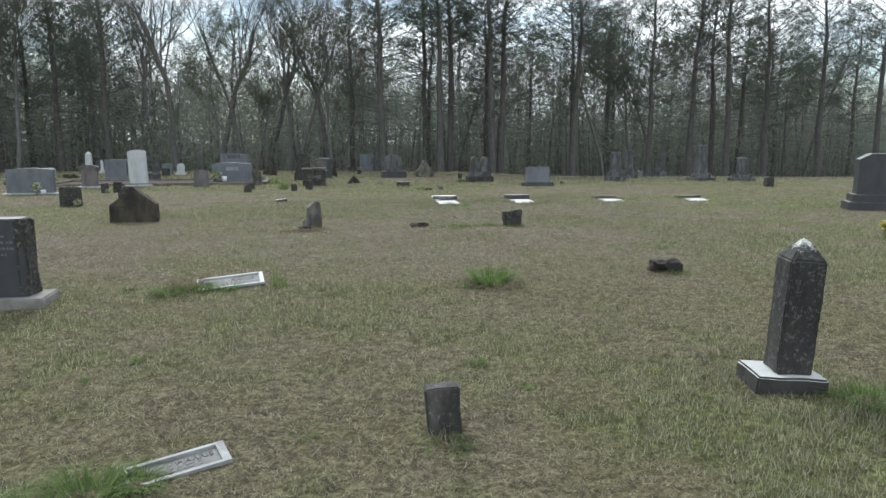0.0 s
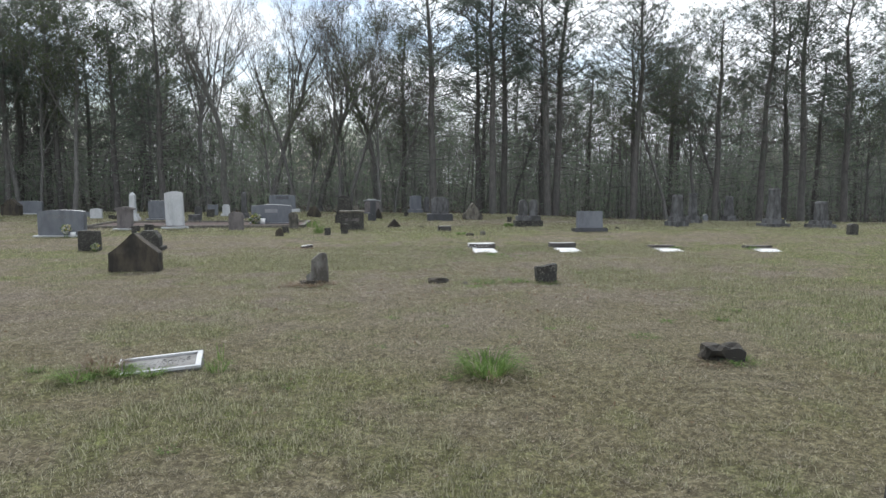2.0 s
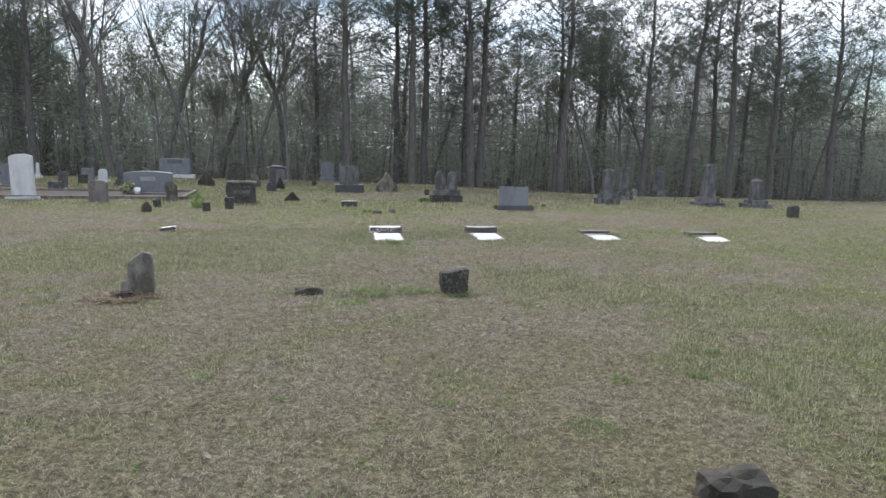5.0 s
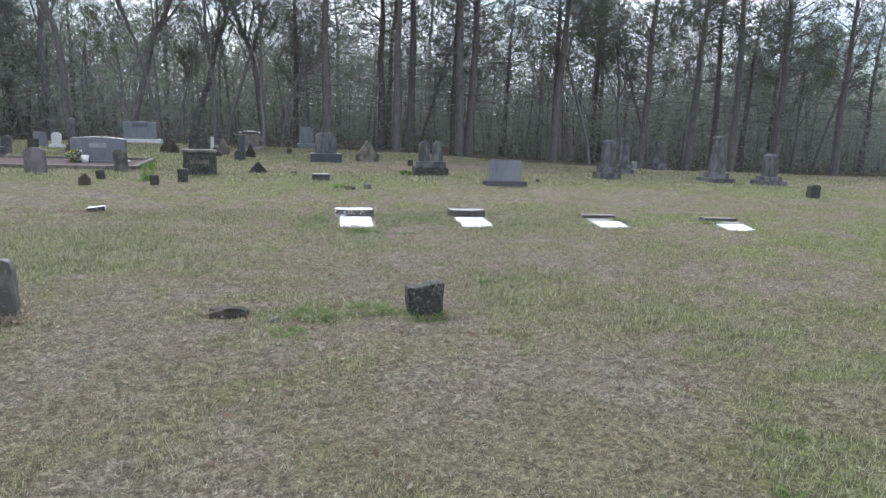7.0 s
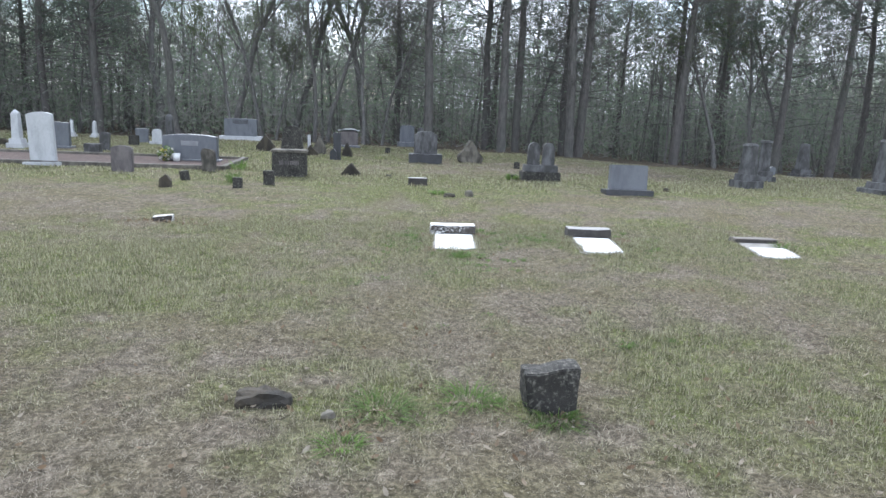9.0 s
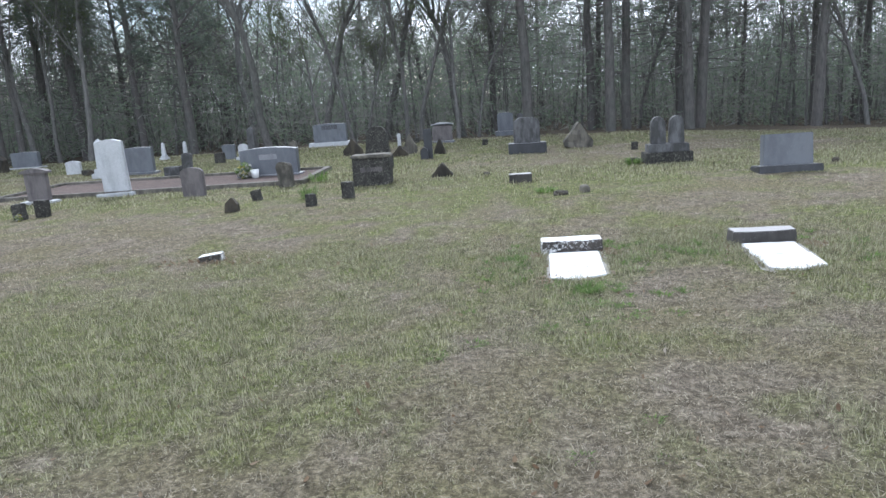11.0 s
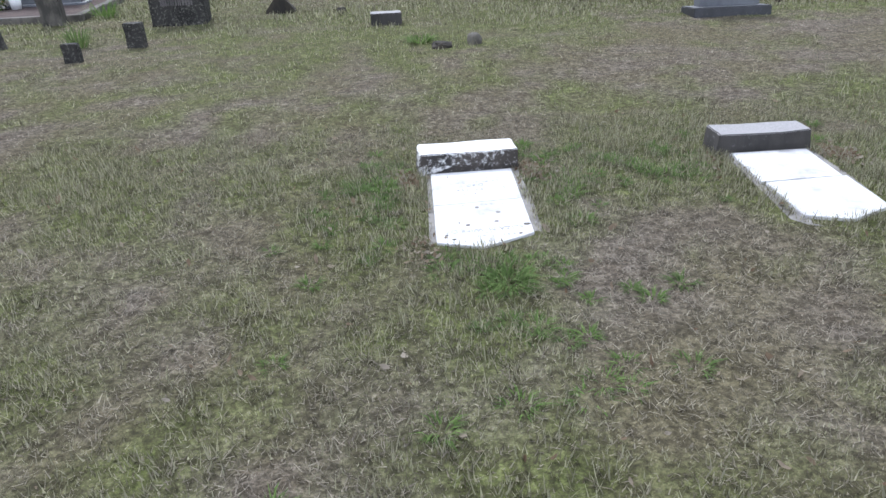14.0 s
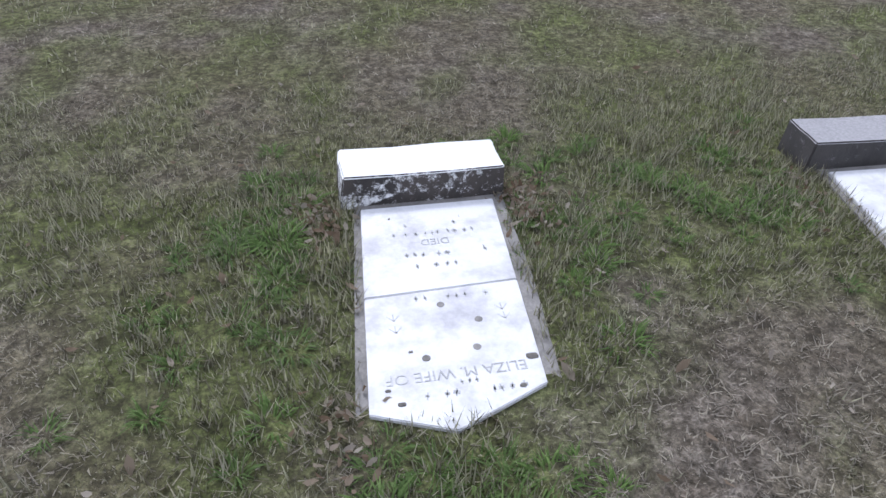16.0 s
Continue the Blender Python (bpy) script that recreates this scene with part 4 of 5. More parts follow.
# flowers on the graves
bouquet(-2.92, 25.45, 0.19, 0.20, 0.10, PETAL_WHITE, "cream flowers beside a tipped white vase", 1)
bouquet(-7.1, 20.7, 0.13, 0.24, 0.07, PETAL_WHITE, "white flowers before a granite headstone", 2)
bouquet(-5.05, 17.15, 0.09, 0.09, 0, PETAL_WHITE, "faded flowers at a dark marker's foot", 3)
bouquet(15.2, 23.9, 0.12, 0.16, 0, PETAL_WHITE, "pale flowers beside a monument", 4)
bouquet(8.05, 8.2, 0.10, 0.20, 0, PETAL_YELLOW, "yellow daffodils growing in the grass", 5)


# ---- trees ----
def tube(verts, faces, pts, radii, sides):
    base = len(verts)
    for i, p in enumerate(pts):
        d = (pts[min(i + 1, len(pts) - 1)] - pts[max(i - 1, 0)]).normalized()
        u = d.orthogonal().normalized()
        w = d.cross(u)
        for k in range(sides):
            t = 2 * math.pi * k / sides
            verts.append(p + radii[i] * (math.cos(t) * u + math.sin(t) * w))
    for i in range(len(pts) - 1):
        for k in range(sides):
            a, b = base + i * sides + k, base + i * sides + (k + 1) % sides
            faces.append((a, b, b + sides, a + sides))


def mesh_of(name, verts, faces, mat, smooth=True):
    me = bpy.data.meshes.new(name)
    me.from_pydata([tuple(v) for v in verts], [], faces)
    me.materials.append(mat)
    if smooth:
        me.polygons.foreach_set("use_smooth", [True] * len(me.polygons))
    return me


def tuft(verts, faces, c, rng, size, count, lift, width):
    for _ in range(count):
        d = Vector((rng.gauss(0, 1), rng.gauss(0, 1), rng.gauss(lift, 0.8))).normalized()
        s = d.cross(Vector((rng.gauss(0, 1), rng.gauss(0, 1), rng.gauss(0, 1)))).normalized() * width
        o = c + d * size * rng.uniform(0, 0.25)
        e = c + d * size * rng.uniform(0.7, 1.15)
        b = len(verts)
        verts += [o - s * 0.6, o + s * 0.6, e]
        faces.append((b, b + 1, b + 2))


def assemble(name, label, pieces):
    ob = new(name)
    tagged(ob, label, "tree", "forest edge")
    for pname, me in pieces:
        p = new(pname, me)
        p.parent = ob
    return ob


def pine(seed, h, bare, spread):
    """A tall pine: clear trunk with a few dead limbs, then rising limbs that fork into pads of needles under a rounded top."""
    rng = random.Random(seed)
    wood, wf, nv, nf = [], [], [], []
    lean = Vector((rng.uniform(-0.03, 0.03), rng.uniform(-0.03, 0.03), 0))
    spine = [Vector((0, 0, h * k / 8 - (0.3 if k == 0 else 0))) + lean * h * k / 8 + Vector((rng.uniform(-1, 1), rng.uniform(-1, 1), 0)) * 0.06 * k / 3 for k in range(9)]
    tube(wood, wf, spine, [0.19 * (1 - 0.85 * (k / 8) ** 1.2) + 0.015 for k in range(9)], 8)

    def on(z):
        f = max(0, min(7.999, z / h * 8))
        i = int(f)
        return spine[i].lerp(spine[i + 1], f - i)

    def pad(c, k, size):
        for _ in range(k):
            tuft(nv, nf, c + Vector((rng.gauss(0, 0.24), rng.gauss(0, 0.24), rng.gauss(0, 0.13))) * size, rng, 0.31, 7, 0.35, 0.026)

    for i in range(26):
        z = h * (0.16 + (bare - 0.1) * rng.random())
        t, reach = rng.uniform(0, 6.283), spread * rng.uniform(0.25, 0.85)
        d = Vector((math.cos(t), math.sin(t), rng.uniform(-0.12, 0.3)))
        b = on(z)
        tip = b + d * reach + Vector((0, 0, -0.08 * reach))
        tube(wood, wf, [b, b + d * reach * 0.5, tip], [0.024, 0.015, 0.006], 4)
        for _ in range(3):
            q = b.lerp(tip, rng.uniform(0.4, 0.95))
            tube(wood, wf, [q, q + Vector((rng.gauss(0, 0.35), rng.gauss(0, 0.35), rng.uniform(-0.15, 0.35)))], [0.009, 0.003], 3)
        if z > h * bare * 0.75 and rng.random() < 0.4:
            pad(tip, 4, 1.2)
    n = 40
    for i in range(n):
        rel = (i + rng.random()) / n
        z = h * (bare + (0.97 - bare) * rel)
        t = i * 2.4 + rng.uniform(-0.7, 0.7)
        reach = spread * (0.30 + 0.70 * math.sqrt(max(0.0, 1 - ((rel - 0.46) / 0.62) ** 2))) * rng.uniform(0.45, 1.05)
        up = rng.uniform(0.05, 0.4) + 0.65 * rel
        d = Vector((math.cos(t), math.sin(t), up)).normalized()
        b = on(z)
        elbow = b + d * reach * 0.55
        r0 = 0.042 * (1 - 0.5 * rel)
        tube(wood, wf, [b, elbow], [r0, r0 * 0.65], 4)
        for k in range(4):
            e = (d + Vector((rng.gauss(0, 0.42), rng.gauss(0, 0.42), rng.uniform(-0.1, 0.4)))).normalized()
            tip = elbow + e * reach * rng.uniform(0.25, 0.6)
            tube(wood, wf, [elbow, tip], [r0 * 0.5, 0.006], 3)
            pad(tip, rng.randint(4, 6), 1.1)
            if rng.random() < 0.45:
                pad(elbow.lerp(tip, 0.5) + Vector((0, 0, 0.12)), 2, 0.8)
    for _ in range(7):
        pad(spine[8] + Vector((rng.gauss(0, 0.5), rng.gauss(0, 0.5), rng.uniform(-0.7, 0.05))), 5, 1.0)
    return assemble("pine_tree", "tall pine with bare lower trunk and dark crown", (("trunk", mesh_of("trunk", wood, wf, PINE_BARK)), ("crown", mesh_of("crown", nv, nf, NEEDLES, False))))


def broadleaf(seed, h, thick, crooked, leaf_mat, leaves, leaf_size, label, forks=5):
    rng = random.Random(seed)
    wood, wf, lv, lf = [], [], [], []

    def grow(p, d, length, r, level):
        pts, rad = [p], [r]
        segs = 5 if level == 0 else 3
        for i in range(segs):
            d = (d + Vector((rng.gauss(0, 1), rng.gauss(0, 1), rng.gauss(0.15, 0.6))) * crooked).normalized()
            p = p + d * length / segs
            pts.append(p)
            rad.append(max(0.005, r * (1 - 0.62 * (i + 1) / segs)))
        tube(wood, wf, pts, rad, (7, 5, 3, 3, 3)[level])
        if level >= 2:
            for _ in range(6):
                q = pts[rng.randint(1, segs)]
                e = (d + Vector((rng.gauss(0, 0.7), rng.gauss(0, 0.7), rng.gauss(0.2, 0.5)))) * rng.uniform(0.25, 0.6)
                w = Vector((rng.gauss(0, 1), rng.gauss(0, 1), rng.gauss(0, 1))).normalized() * 0.005
                wf.append((len(wood), len(wood) + 1, len(wood) + 2))
                wood.extend([q - w, q + w, q + e])
        if level >= 3:
            for _ in range(leaves):
                c = pts[rng.randint(1, segs)] + Vector((rng.gauss(0, 0.12), rng.gauss(0, 0.12), rng.gauss(0, 0.12)))
                tuft(lv, lf, c, rng, leaf_size, 2, 0.1, leaf_size * 0.32)
            return
        count = (forks + 3, forks, forks, 0)[level]
        for k in range(count):
            f = rng.uniform(0.46 if level == 0 else 0.25, 1.0)
            i = min(segs - 1, int(f * segs))
            b = pts[i].lerp(pts[i + 1], f * segs - i)
            side = Vector((rng.gauss(0, 1), rng.gauss(0, 1), 0)).normalized()
            nd = (d * 0.75 + side * rng.uniform(0.3, 0.85) + Vector((0, 0, 0.3))).normalized()
            grow(b, nd, length * rng.uniform(0.38, 0.6), rad[i] * 0.44, level + 1)

    grow(Vector((0, 0, -0.3)), Vector((0, 0, 1)), h * 0.78, thick, 0)
    return assemble("broadleaf_tree", label, (("trunk", mesh_of("trunk", wood, wf, GREY_BARK)), ("crown", mesh_of("crown", lv, lf, leaf_mat, False))))


PINES = [pine(1, 12.6, 0.46, 3.7), pine(2, 12.2, 0.54, 3.2), pine(3, 11.4, 0.36, 3.5), pine(4, 12.8, 0.50, 3.5)]
BARE = [broadleaf(11, 11.0, 0.19, 0.2, BUDS, 4, 0.08, "bare spring tree with crooked spreading limbs", 6),
        broadleaf(12, 11.5, 0.12, 0.10, BUDS, 4, 0.075, "slender bare tree with upswept budding branches", 6),
        broadleaf(13, 10.0, 0.11, 0.13, BUDS, 6, 0.075, "thin grey tree with budding twigs", 6)]
LEAFY = [broadleaf(21, 10.0, 0.12, 0.10, SPRING, 12, 0.12, "tree in light young spring leaf", 6),
         broadleaf(22, 6.5, 0.06, 0.12, SPRING, 8, 0.11, "understorey sapling in light young leaf")]
used = set()


def plant(kind, x, y, scale, yaw):
    z = zat(x, y)
    m = pose(x, y, z, 0, 0, yaw)
    if kind.name not in used:
        used.add(kind.name)
        ob = kind
        ob.scale = (scale,) * 3
        ob.matrix_basis = m @ Matrix.Diagonal((*ob.scale, 1))
        return ob
    ob = copy_thing(kind, m)
    ob.scale = (scale,) * 3
    return ob


# the front of the wood, tree by tree
plant(LEAFY[0], -13.6, 37.5, 1.08, 10)
plant(PINES[2], -9.6, 38.5, 0.92, 40)
plant(BARE[0], -6.2, 38.0, 0.98, 75)
plant(BARE[1], -2.9, 39.0, 0.88, 15)
plant(BARE[1], -0.6, 38.5, 0.86, 120)
plant(BARE[2], -0.1, 38.8, 1.0, 220)
plant(PINES[0], 4.3, 37.0, 1.0, 0)
plant(PINES[1], 7.4, 37.0, 1.03, 55)
plant(PINES[3], 8.3, 38.6, 1.0, 15)
plant(PINES[1], 10.3, 36.8, 1.0, 150)
plant(PINES[0], 10.9, 37.6, 1.03, 200)
plant(PINES[3], 14.9, 36.8, 0.98, 95)
plant(BARE[2], 17.0, 37.2, 0.9, 20)
plant(PINES[2], 19.3, 36.5, 0.92, 130)
plant(PINES[1], 21.5, 36.0, 0.95, 250)
plant(PINES[3], 23.6, 35.5, 0.98, 310)
plant(PINES[0], 26.0, 35.5, 0.93, 60)
plant(PINES[2], 29.1, 35.0, 0.98, 10)
plant(PINES[3], 32.5, 34.5, 0.95, 170)
for k, x, y, s, yaw in ((2, -12.2, 39.5, 0.95, 20), (0, -15.2, 40.0, 0.9, 80), (3, -18.0, 38.4, 0.9, 140), (1, -21.0, 37.6, 0.92, 200), (2, -25.0, 37.0, 0.95, 260)):
    plant(PINES[k], x, y, s * 0.92, yaw)
for x, y, s, yaw in ((-10.9, 41.0, 1.05, 30), (-16.6, 38.6, 1.1, 90), (-23.0, 36.6, 1.05, 150)):
    plant(LEAFY[0], x, y, s, yaw)
for x, y, s, yaw in ((-4.5, 40.2, 0.98, 200), (-7.9, 41.0, 1.0, 290), (1.7, 40.6, 0.95, 45), (-1.9, 41.6, 0.95, 160)):
    plant(BARE[0], x, y, s, yaw)
rng = random.Random(77)
KINDS = [PINES[0], PINES[1], PINES[2], PINES[3], PINES[1], PINES[2], BARE[1], BARE[2], BARE[1], LEAFY[0], LEAFY[0], LEAFY[1], LEAFY[1]]
spots = []
tries = 0
while len(spots) < 105 and tries < 6000:
    tries += 1
    y = 37.5 + 26 * rng.random() ** 1.3
    x = rng.uniform(-0.75 * y, 0.95 * y) + 1
    if any((x - a) ** 2 + (y - b) ** 2 < 1.7 for a, b in spots) or y < wood_edge(x) + 1.5:
        continue
    if x > 0.48 * y and rng.random() < 0.4:
        continue
    spots.append((x, y))
    pick = rng.choice(KINDS)
    s = rng.uniform(0.75, 0.98)
    if -9.5 < x / y * 38 < 2.5:
        if rng.random() < 0.45:
            continue
        pick = rng.choice(KINDS[6:])
        s = rng.uniform(0.6, 0.82)
    elif pick in PINES and y > 46:
        s *= 0.95
    plant(pick, x, y, s, rng.uniform(0, 360))
# the wood's edge to both sides of the clearing and behind it
for k in range(46):
    t = k / 45
    ang = math.pi * (1.14 + 1.72 * t) if k % 2 else math.pi * (1.12 + 1.74 * t)
    rr = 46 + 9 * rng.random()
    plant(rng.choice(KINDS[:9]), 3 + rr * math.cos(ang), 8 + rr * math.sin(ang), rng.uniform(0.8, 1.0), rng.uniform(0, 360))

# far woods: thin stems, then masses of twigs and new leaves with air haze in their colour
rs = np.random.RandomState(5)
wv, wf2 = [], []
rng = random.Random(6)
for _ in range(1900):
    y = 40 + 45 * rng.random() ** 0.8
    x = rng.uniform(-0.8 * y, 1.0 * y)
    hgt, r = rng.uniform(3.5, 9.0), rng.uniform(0.02, 0.07)
    b = Vector((x, y, zat(x, y) - 0.2))
    tube(wv, wf2, [b, b + Vector((rng.gauss(0, 0.25), rng.gauss(0, 0.25), hgt * 0.5)), b + Vector((rng.gauss(0, 0.6), rng.gauss(0, 0.6), hgt))], [r, r * 0.7, 0.01], 4)
stems = tagged(new("far_stems", mesh_of("far_stems", wv, wf2, GREY_BARK)), "thin grey stems of the far wood", "woods", kind="stuff")

N = 400000
ty = 38.0 + 46 * rs.rand(N) ** 0.85
tx = (rs.rand(N) * 1.85 - 0.82) * ty
clump = value_noise(tx, ty, 2.3) * 0.6 + value_noise(tx, ty, 6.0) * 0.4
top = 1.5 + 10.5 * clump * np.clip((ty - 36) / 9, 0.2, 1)
tz = lie(tx, ty) + top * rs.rand(N) ** 0.8
c = np.stack([tx, ty, tz], -1)
d = rs.normal(size=(N, 3)) * (1, 1, 0.8)
d /= np.linalg.norm(d, axis=1)[:, None]
s = np.cross(d, rs.normal(size=(N, 3)))
s /= np.linalg.norm(s, axis=1)[:, None]
ln = (0.16 + 0.44 * rs.rand(N))[:, None]
wd = ((0.010 + 0.036 * rs.rand(N)) * np.clip((ty - 30) / 14, 0.6, 1.2))[:, None]
tri = np.stack([c - s * wd, c + s * wd, c + d * ln], 1).reshape(-1, 3)
tagged(new("far_woods", link_mesh("far_woods", tri, np.arange(3 * N).reshape(-1, 3), HAZED_BRUSH)), "brushy understorey of budding twigs, paled for haze", "woods", kind="stuff")


# ---- grass ----
def in_slab(x, y):
    hit = np.zeros(len(x), bool)
    for cx, cy in ((3.43, 16.87), (5.31, 16.84), (7.6, 16.76), (9.75, 16.42)):
        u = x - cx
        hit |= (np.abs(u - (y - cy + 0.6) * 0.08) < 0.26) & (y > cy - 1.10) & (y < cy + 0.1)
    hit |= (np.abs(x + 0.72) < 0.3) & (np.abs(y - 6.76) < 0.14)
    hit |= (np.abs(x + 0.58) < 0.2) & (np.abs(y - 3.08) < 0.08)
    return hit | ((np.abs(x + 4.6) < 3.3) & (np.abs(y - 25.3) < 1.25))


def sward(name, x0, x1, y0, y1, count, size, width, seed, keep=None, gap=0.035):
    r = np.random.RandomState(seed)
    x, y = x0 + (x1 - x0) * r.rand(count), y0 + (y1 - y0) * r.rand(count)
    ok = ~in_slab(x, y)
    if keep is not None:
        ok &= r.rand(count) < keep(x, y)
    ok &= y < wood_edge(x) + 1.6
    ok &= 0.55 * value_noise(x, y, gap) + 0.45 * value_noise(x + 3, y, 3 * gap) + 0.25 * r.rand(count) > 0.48
    x, y = x[ok], y[ok]
    n = len(x)
    g = growth(x, y)
    grn = 0.85 * g + 0.9 * r.rand(n) > 0.93
    ht = size * (0.35 + 0.5 * r.rand(n) + np.where(grn, 0.7 * g, 0.0))
    ht = ht * (0.45 + 1.1 * value_noise(x, y, 0.075))
    flat = np.where(grn, 0.25 + 0.5 * r.rand(n), 0.5 + 1.1 * r.rand(n))
    a = 2 * np.pi * r.rand(n)
    b = a + np.pi / 2 + r.normal(size=n) * 0.5
    z = relief(x, y) - 0.003
    wd = width * (0.6 + 0.8 * r.rand(n))
    sx, sy = np.cos(b) * wd, np.sin(b) * wd
    p0 = np.stack([x - sx, y - sy, z], -1)
    p1 = np.stack([x + sx, y + sy, z], -1)
    p2 = np.stack([x + np.cos(a) * ht * flat, y + np.sin(a) * ht * flat, z + ht / np.sqrt(1 + flat ** 2) * np.where(grn, 1.15, 0.75)], -1)
    me = link_mesh(name, np.stack([p0, p1, p2], 1).reshape(-1, 3), np.arange(3 * n).reshape(-1, 3), BLADES)
    float_attr(me, "growth", np.repeat(np.where(grn, 0.66, 0.0), 3))
    return tagged(new(name, me), "short blades of straw and green grass", "grass", kind="stuff")


sward("grass_near", -4, 8, 1.2, 17.8, 1250000, 0.042, 0.0025, 1, lambda x, y: np.clip(1.25 - np.abs(x - (0.6 + 0.18 * y)) / 6.0, 0.25, 1))
sward("grass_middle", -10, 17, 1.5, 26, 420000, 0.038, 0.0045, 2, gap=0.06)
sward("grass_far", -22, 27, 22, 37, 230000, 0.05, 0.011, 3, gap=0.12)


def weed_clump(x, y, r, h, count, seed, label, wide=0.0032, mat=None):
    ob = thing("grass_tuft", x, y, label, "grass")
    rg = random.Random(seed)
    v, f = [], []
    for _ in range(count):
        t, q = rg.uniform(0, 6.283), r * 0.5 * math.sqrt(rg.random())
        b = Vector((q * math.cos(t), q * math.sin(t), -0.02))
        out = Vector((math.cos(t + rg.gauss(0, 0.5)), math.sin(t + rg.gauss(0, 0.5)), 0))
        k = h * rg.uniform(0.5, 1.1)
        s = Vector((-out.y, out.x, 0)) * wide
        m = b + out * r * 0.35 + Vector((0, 0, k * 0.75))
        e = b + out * r * rg.uniform(0.6, 1.1) + Vector((0, 0, k * rg.uniform(0.5, 1.0)))
        n = len(v)
        v += [b - s, b + s, m + s * 0.8, m - s * 0.8, e]
        f += [(n, n + 1, n + 2, n + 3), (n + 3, n + 2, n + 4)]
    me = mesh_of("blades", v, f, mat or WEED, False)
    p = tagged(new("blades", me), kind="stuff")
    p.parent = ob
    return ob


weed_clump(1.76, 6.28, 0.28, 0.20, 260, 1, "bright green tuft of long grass")
weed_clump(3.35, 7.25, 0.14, 0.07, 90, 2, "small green tuft of grass")
weed_clump(2.35, 10.75, 0.14, 0.09, 90, 5, "small green tuft of grass")
weed_clump(2.55, 11.2, 0.22, 0.10, 130, 6, "green tuft of grass by a stone")
weed_clump(3.05, 11.35, 0.2, 0.09, 100, 7, "green tuft of grass by a marker")
weed_clump(-0.55, 21.9, 0.25, 0.3, 90, 8, "tall dry and green weeds by a marker", 0.005)
weed_clump(-0.9, 24.2, 0.3, 0.28, 90, 9, "tall weeds beside the kerb", 0.005)
weed_clump(3.55, 21.0, 0.22, 0.1, 120, 10, "green weeds beside broken stone", 0.005)
weed_clump(5.55, 24.0, 0.2, 0.2, 90, 11, "weeds beside a stone", 0.008)
weed_clump(-0.28, 6.85, 0.05, 0.2, 9, 12, "thin weeds at a fallen tablet")
weed_clump(3.2, 2.75, 0.3, 0.16, 200, 15, "green tuft of grass by a dark shaft")
weed_clump(-1.08, 6.62, 0.20, 0.13, 150, 40, "brown dead weeds at a fallen tablet", 0.004, DEAD_LEAF)
weed_clump(-0.92, 6.5, 0.14, 0.10, 120, 41, "green weeds at a fallen tablet")
weed_clump(-1.2, 6.45, 0.2, 0.09, 140, 42, "green weeds at a fallen tablet")
weed_clump(-0.24, 6.5, 0.12, 0.13, 50, 43, "thin weeds at a fallen tablet")
weed_clump(-0.7, 6.47, 0.12, 0.07, 110, 44, "green weeds at a fallen tablet")
weed_clump(-0.9, 2.85, 0.24, 0.12, 200, 45, "green tuft of grass by a small tablet")
weed_clump(-0.72, 2.93, 0.14, 0.07, 130, 59, "green grass over a tablet's end")
weed_clump(-1.3, 2.7, 0.24, 0.09, 150, 46, "green tuft of long grass")
weed_clump(0.62, 3.02, 0.14, 0.05, 60, 47, "green grass at a marker's foot")
weed_clump(0.05, 11.25, 0.26, 0.10, 170, 48, "brown dead grass round a marker", 0.004, DEAD_LEAF)
weed_clump(-0.22, 11.35, 0.2, 0.08, 110, 49, "brown dead grass round a marker", 0.004, DEAD_LEAF)
weed_clump(0.33, 11.32, 0.14, 0.08, 90, 50, "brown dead grass round a marker", 0.004, DEAD_LEAF)
weed_clump(3.5, 11.08, 0.16, 0.08, 120, 51, "green grass at a marker's foot")
weed_clump(3.72, 6.3, 0.16, 0.10, 110, 52, "green weeds over a rock")
weed_clump(3.5, 6.3, 0.14, 0.08, 90, 53, "brown dead grass over a rock", 0.004, DEAD_LEAF)
weed_clump(1.76, 6.2, 0.34, 0.13, 70, 54, "pale dry blades in a green tuft", 0.003, DEAD_LEAF)
weed_clump(3.0, 3.1, 0.2, 0.10, 140, 55, "green grass before a dark shaft")
weed_clump(3.7, 2.9, 0.3, 0.14, 200, 56, "green tuft of long grass")
weed_clump(7.9, 16.4, 0.18, 0.09, 110, 57, "weeds beside a sunken slab", 0.004)
weed_clump(9.6, 16.15, 0.18, 0.09, 110, 58, "weeds beside a sunken slab", 0.004)

weed_clump(3.42, 15.38, 0.13, 0.07, 190, 17, "bright green tuft of grass before a slab")
weed_clump(2.93, 16.6, 0.10, 0.06, 120, 18, "green tuft of grass beside a header")

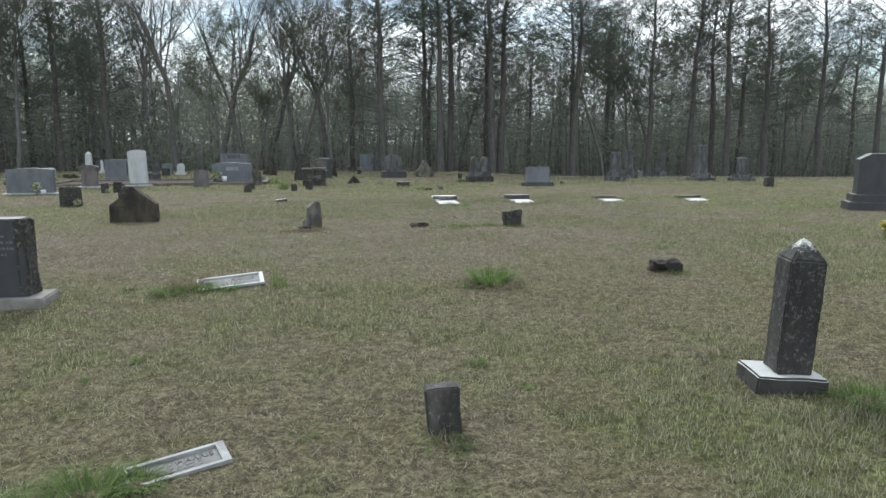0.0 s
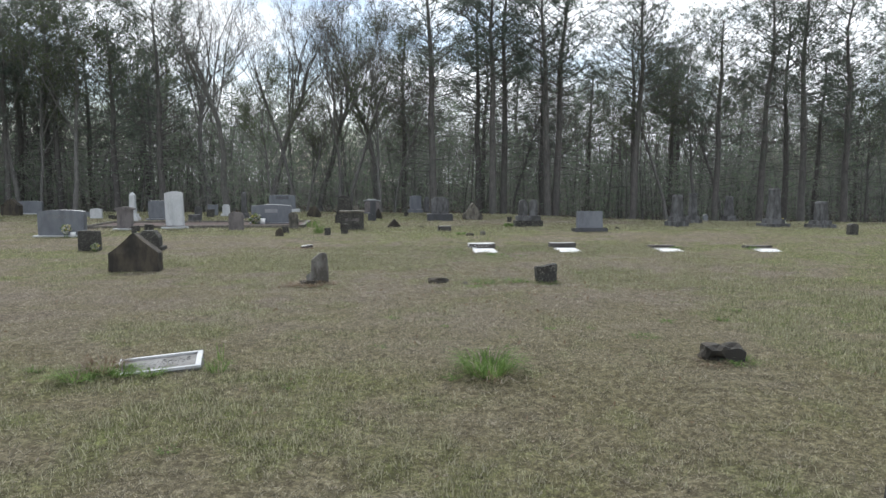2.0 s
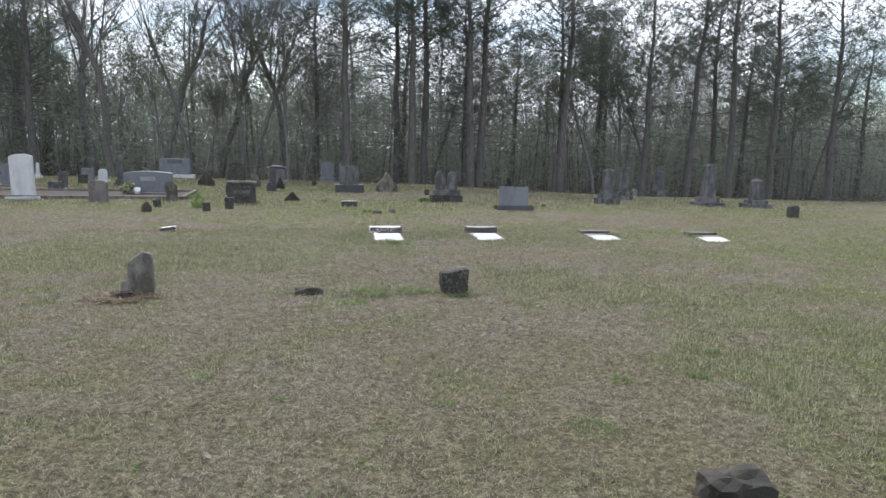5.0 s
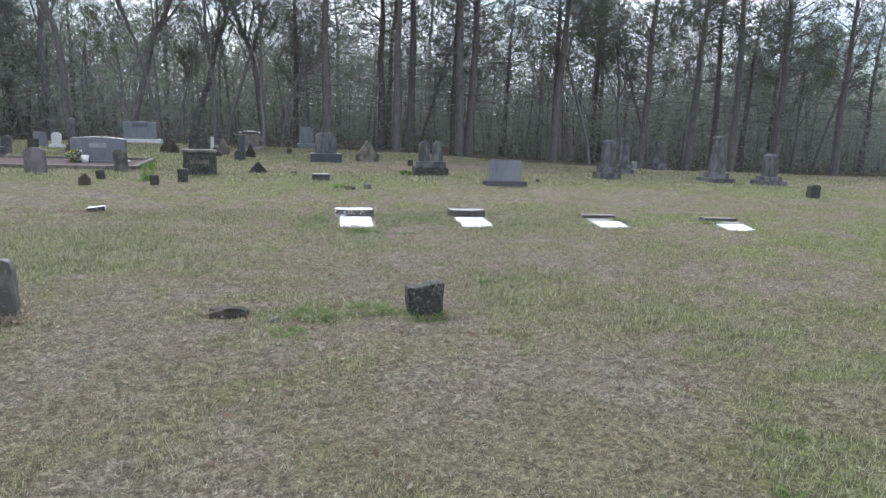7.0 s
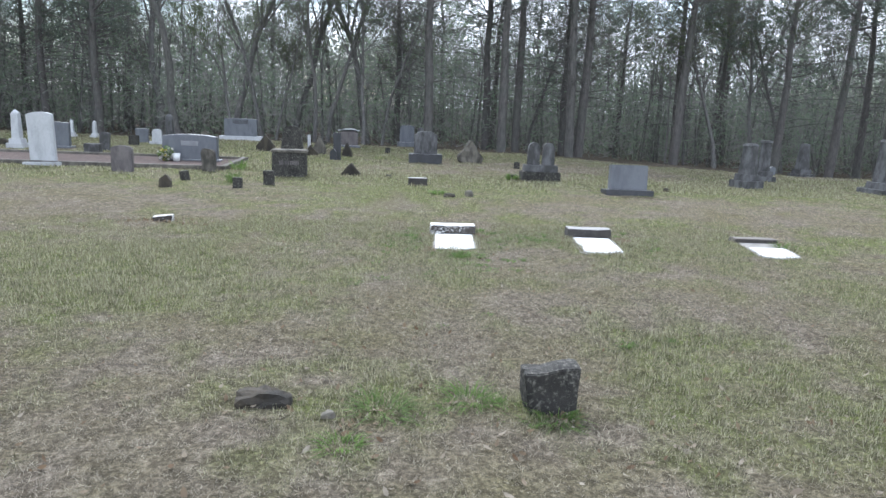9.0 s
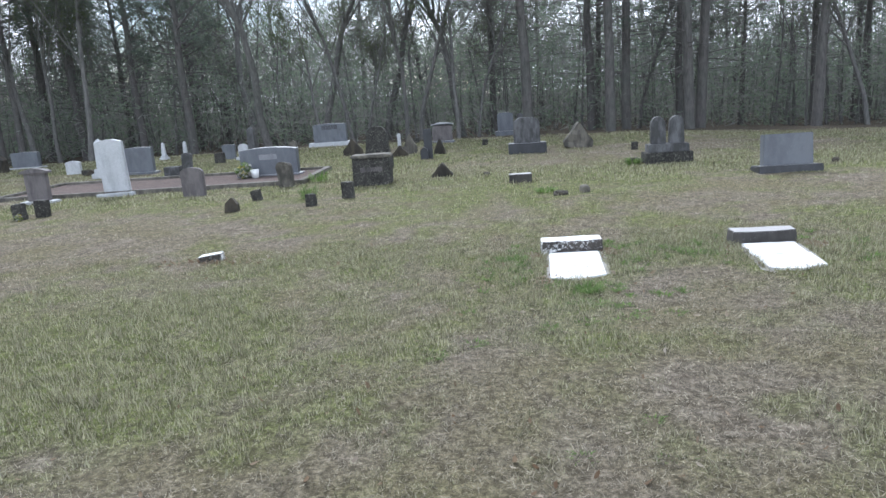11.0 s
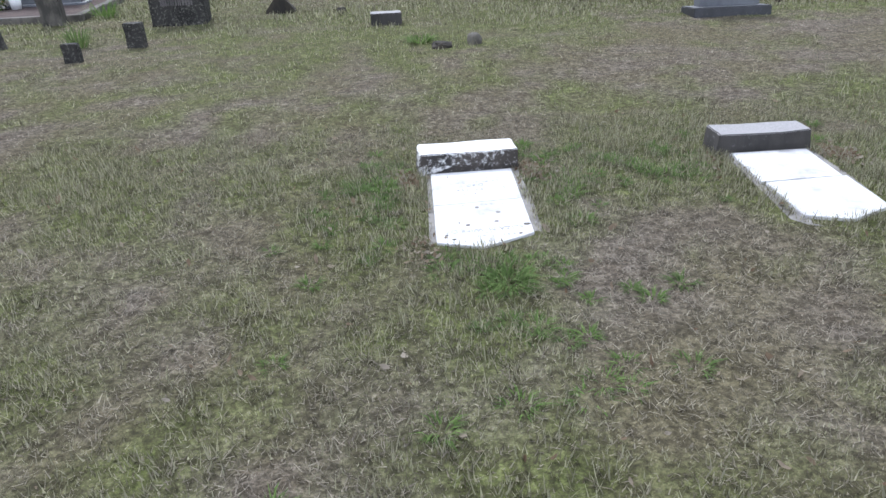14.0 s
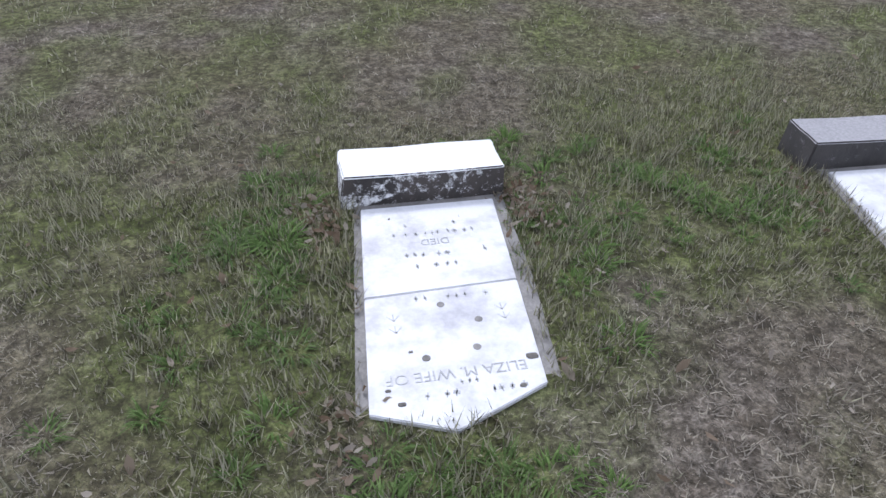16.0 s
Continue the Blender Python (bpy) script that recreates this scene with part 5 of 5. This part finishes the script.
# low leafy tufts scattered round the slabs and markers
low = weed_clump(2.98, 16.45, 0.075, 0.045, 46, 30, "low green tuft of spring grass", 0.003)
tagged(low, group="low tufts")
rng = random.Random(31)
for cx, cy, sx, sy, count in ((2.85, 16.4, 0.16, 0.35, 36), (3.95, 16.5, 0.16, 0.25, 22), (4.5, 16.65, 0.3, 0.25, 34), (3.45, 15.5, 0.2, 0.1, 16), (3.5, 17.1, 0.35, 0.07, 12), (3.4, 14.9, 0.35, 0.3, 18), (2.7, 11.25, 0.35, 0.12, 16), (5.9, 16.4, 0.15, 0.3, 10), (0.2, 5.0, 1.6, 1.6, 14), (3.0, 13.2, 1.4, 1.2, 22), (3.0, 8.5, 1.8, 1.4, 18)):
    for _ in range(count):
        px, py = cx + rng.gauss(0, sx), cy + rng.gauss(0, sy)
        if in_slab(np.array([px]), np.array([py]))[0] or abs(py - 16.87) < 0.14 and abs(px - 3.46) < 0.36:
            continue
        o = copy_thing(low, pose(px, py, zat(px, py), 0, 0, rng.uniform(0, 360)))
        q = rng.uniform(0.6, 1.25)
        o.scale = (q, q, q * rng.uniform(0.6, 1.1))

# dead leaves: a loose scatter, thicker round the headers
rng = random.Random(9)
v, f = [], []


def leaf(x, y, s):
    q = Matrix.Translation((x, y, float(relief(np.array([x]), np.array([y]))[0]) + 0.015)) @ Euler((rng.gauss(0, 0.6), rng.gauss(0, 0.6), rng.uniform(0, 6.3))).to_matrix().to_4x4()
    n = len(v)
    v.extend(q @ Vector(p) for p in ((-s, 0, s * 0.2), (-0.3 * s, -0.4 * s, 0), (0.5 * s, -0.35 * s, s * 0.1), (s, 0, s * 0.35), (0.45 * s, 0.4 * s, s * 0.12), (-0.3 * s, 0.4 * s, s * 0.25)))
    f.extend(((n, n + 1, n + 5), (n + 1, n + 2, n + 4, n + 5), (n + 2, n + 3, n + 4)))


for _ in range(2000):
    leaf(rng.uniform(-3, 9), rng.uniform(1.6, 18), rng.uniform(0.008, 0.02))
for _ in range(420):
    leaf(rng.gauss(2.6, 1.7), rng.gauss(10.8, 1.3), rng.uniform(0.014, 0.032))
for _ in range(70):
    leaf(rng.gauss(3.4, 1.4), rng.uniform(13.5, 18), rng.uniform(0.018, 0.034))
for _ in range(120):
    leaf(rng.gauss(-0.5, 0.35), rng.gauss(17.2, 0.1), rng.uniform(0.015, 0.035))
for cx, cy, n in ((3.83, 16.70, 170), (3.06, 16.70, 110), (3.08, 15.75, 45), (5.75, 16.6, 200), (8.05, 16.6, 90), (10.2, 16.3, 90), (4.95, 16.6, 30), (2.4, 11.0, 30), (0.2, 11.3, 40), (3.6, 11.1, 25)):
    for _ in range(n):
        leaf(cx + rng.gauss(0, 0.055), cy + rng.gauss(0, 0.09), rng.uniform(0.010, 0.023))
tagged(new("dead_leaves", mesh_of("dead_leaves", v, f, DEAD_LEAF, False)), "curled brown dead leaves lying in grass", "leaves", kind="stuff")
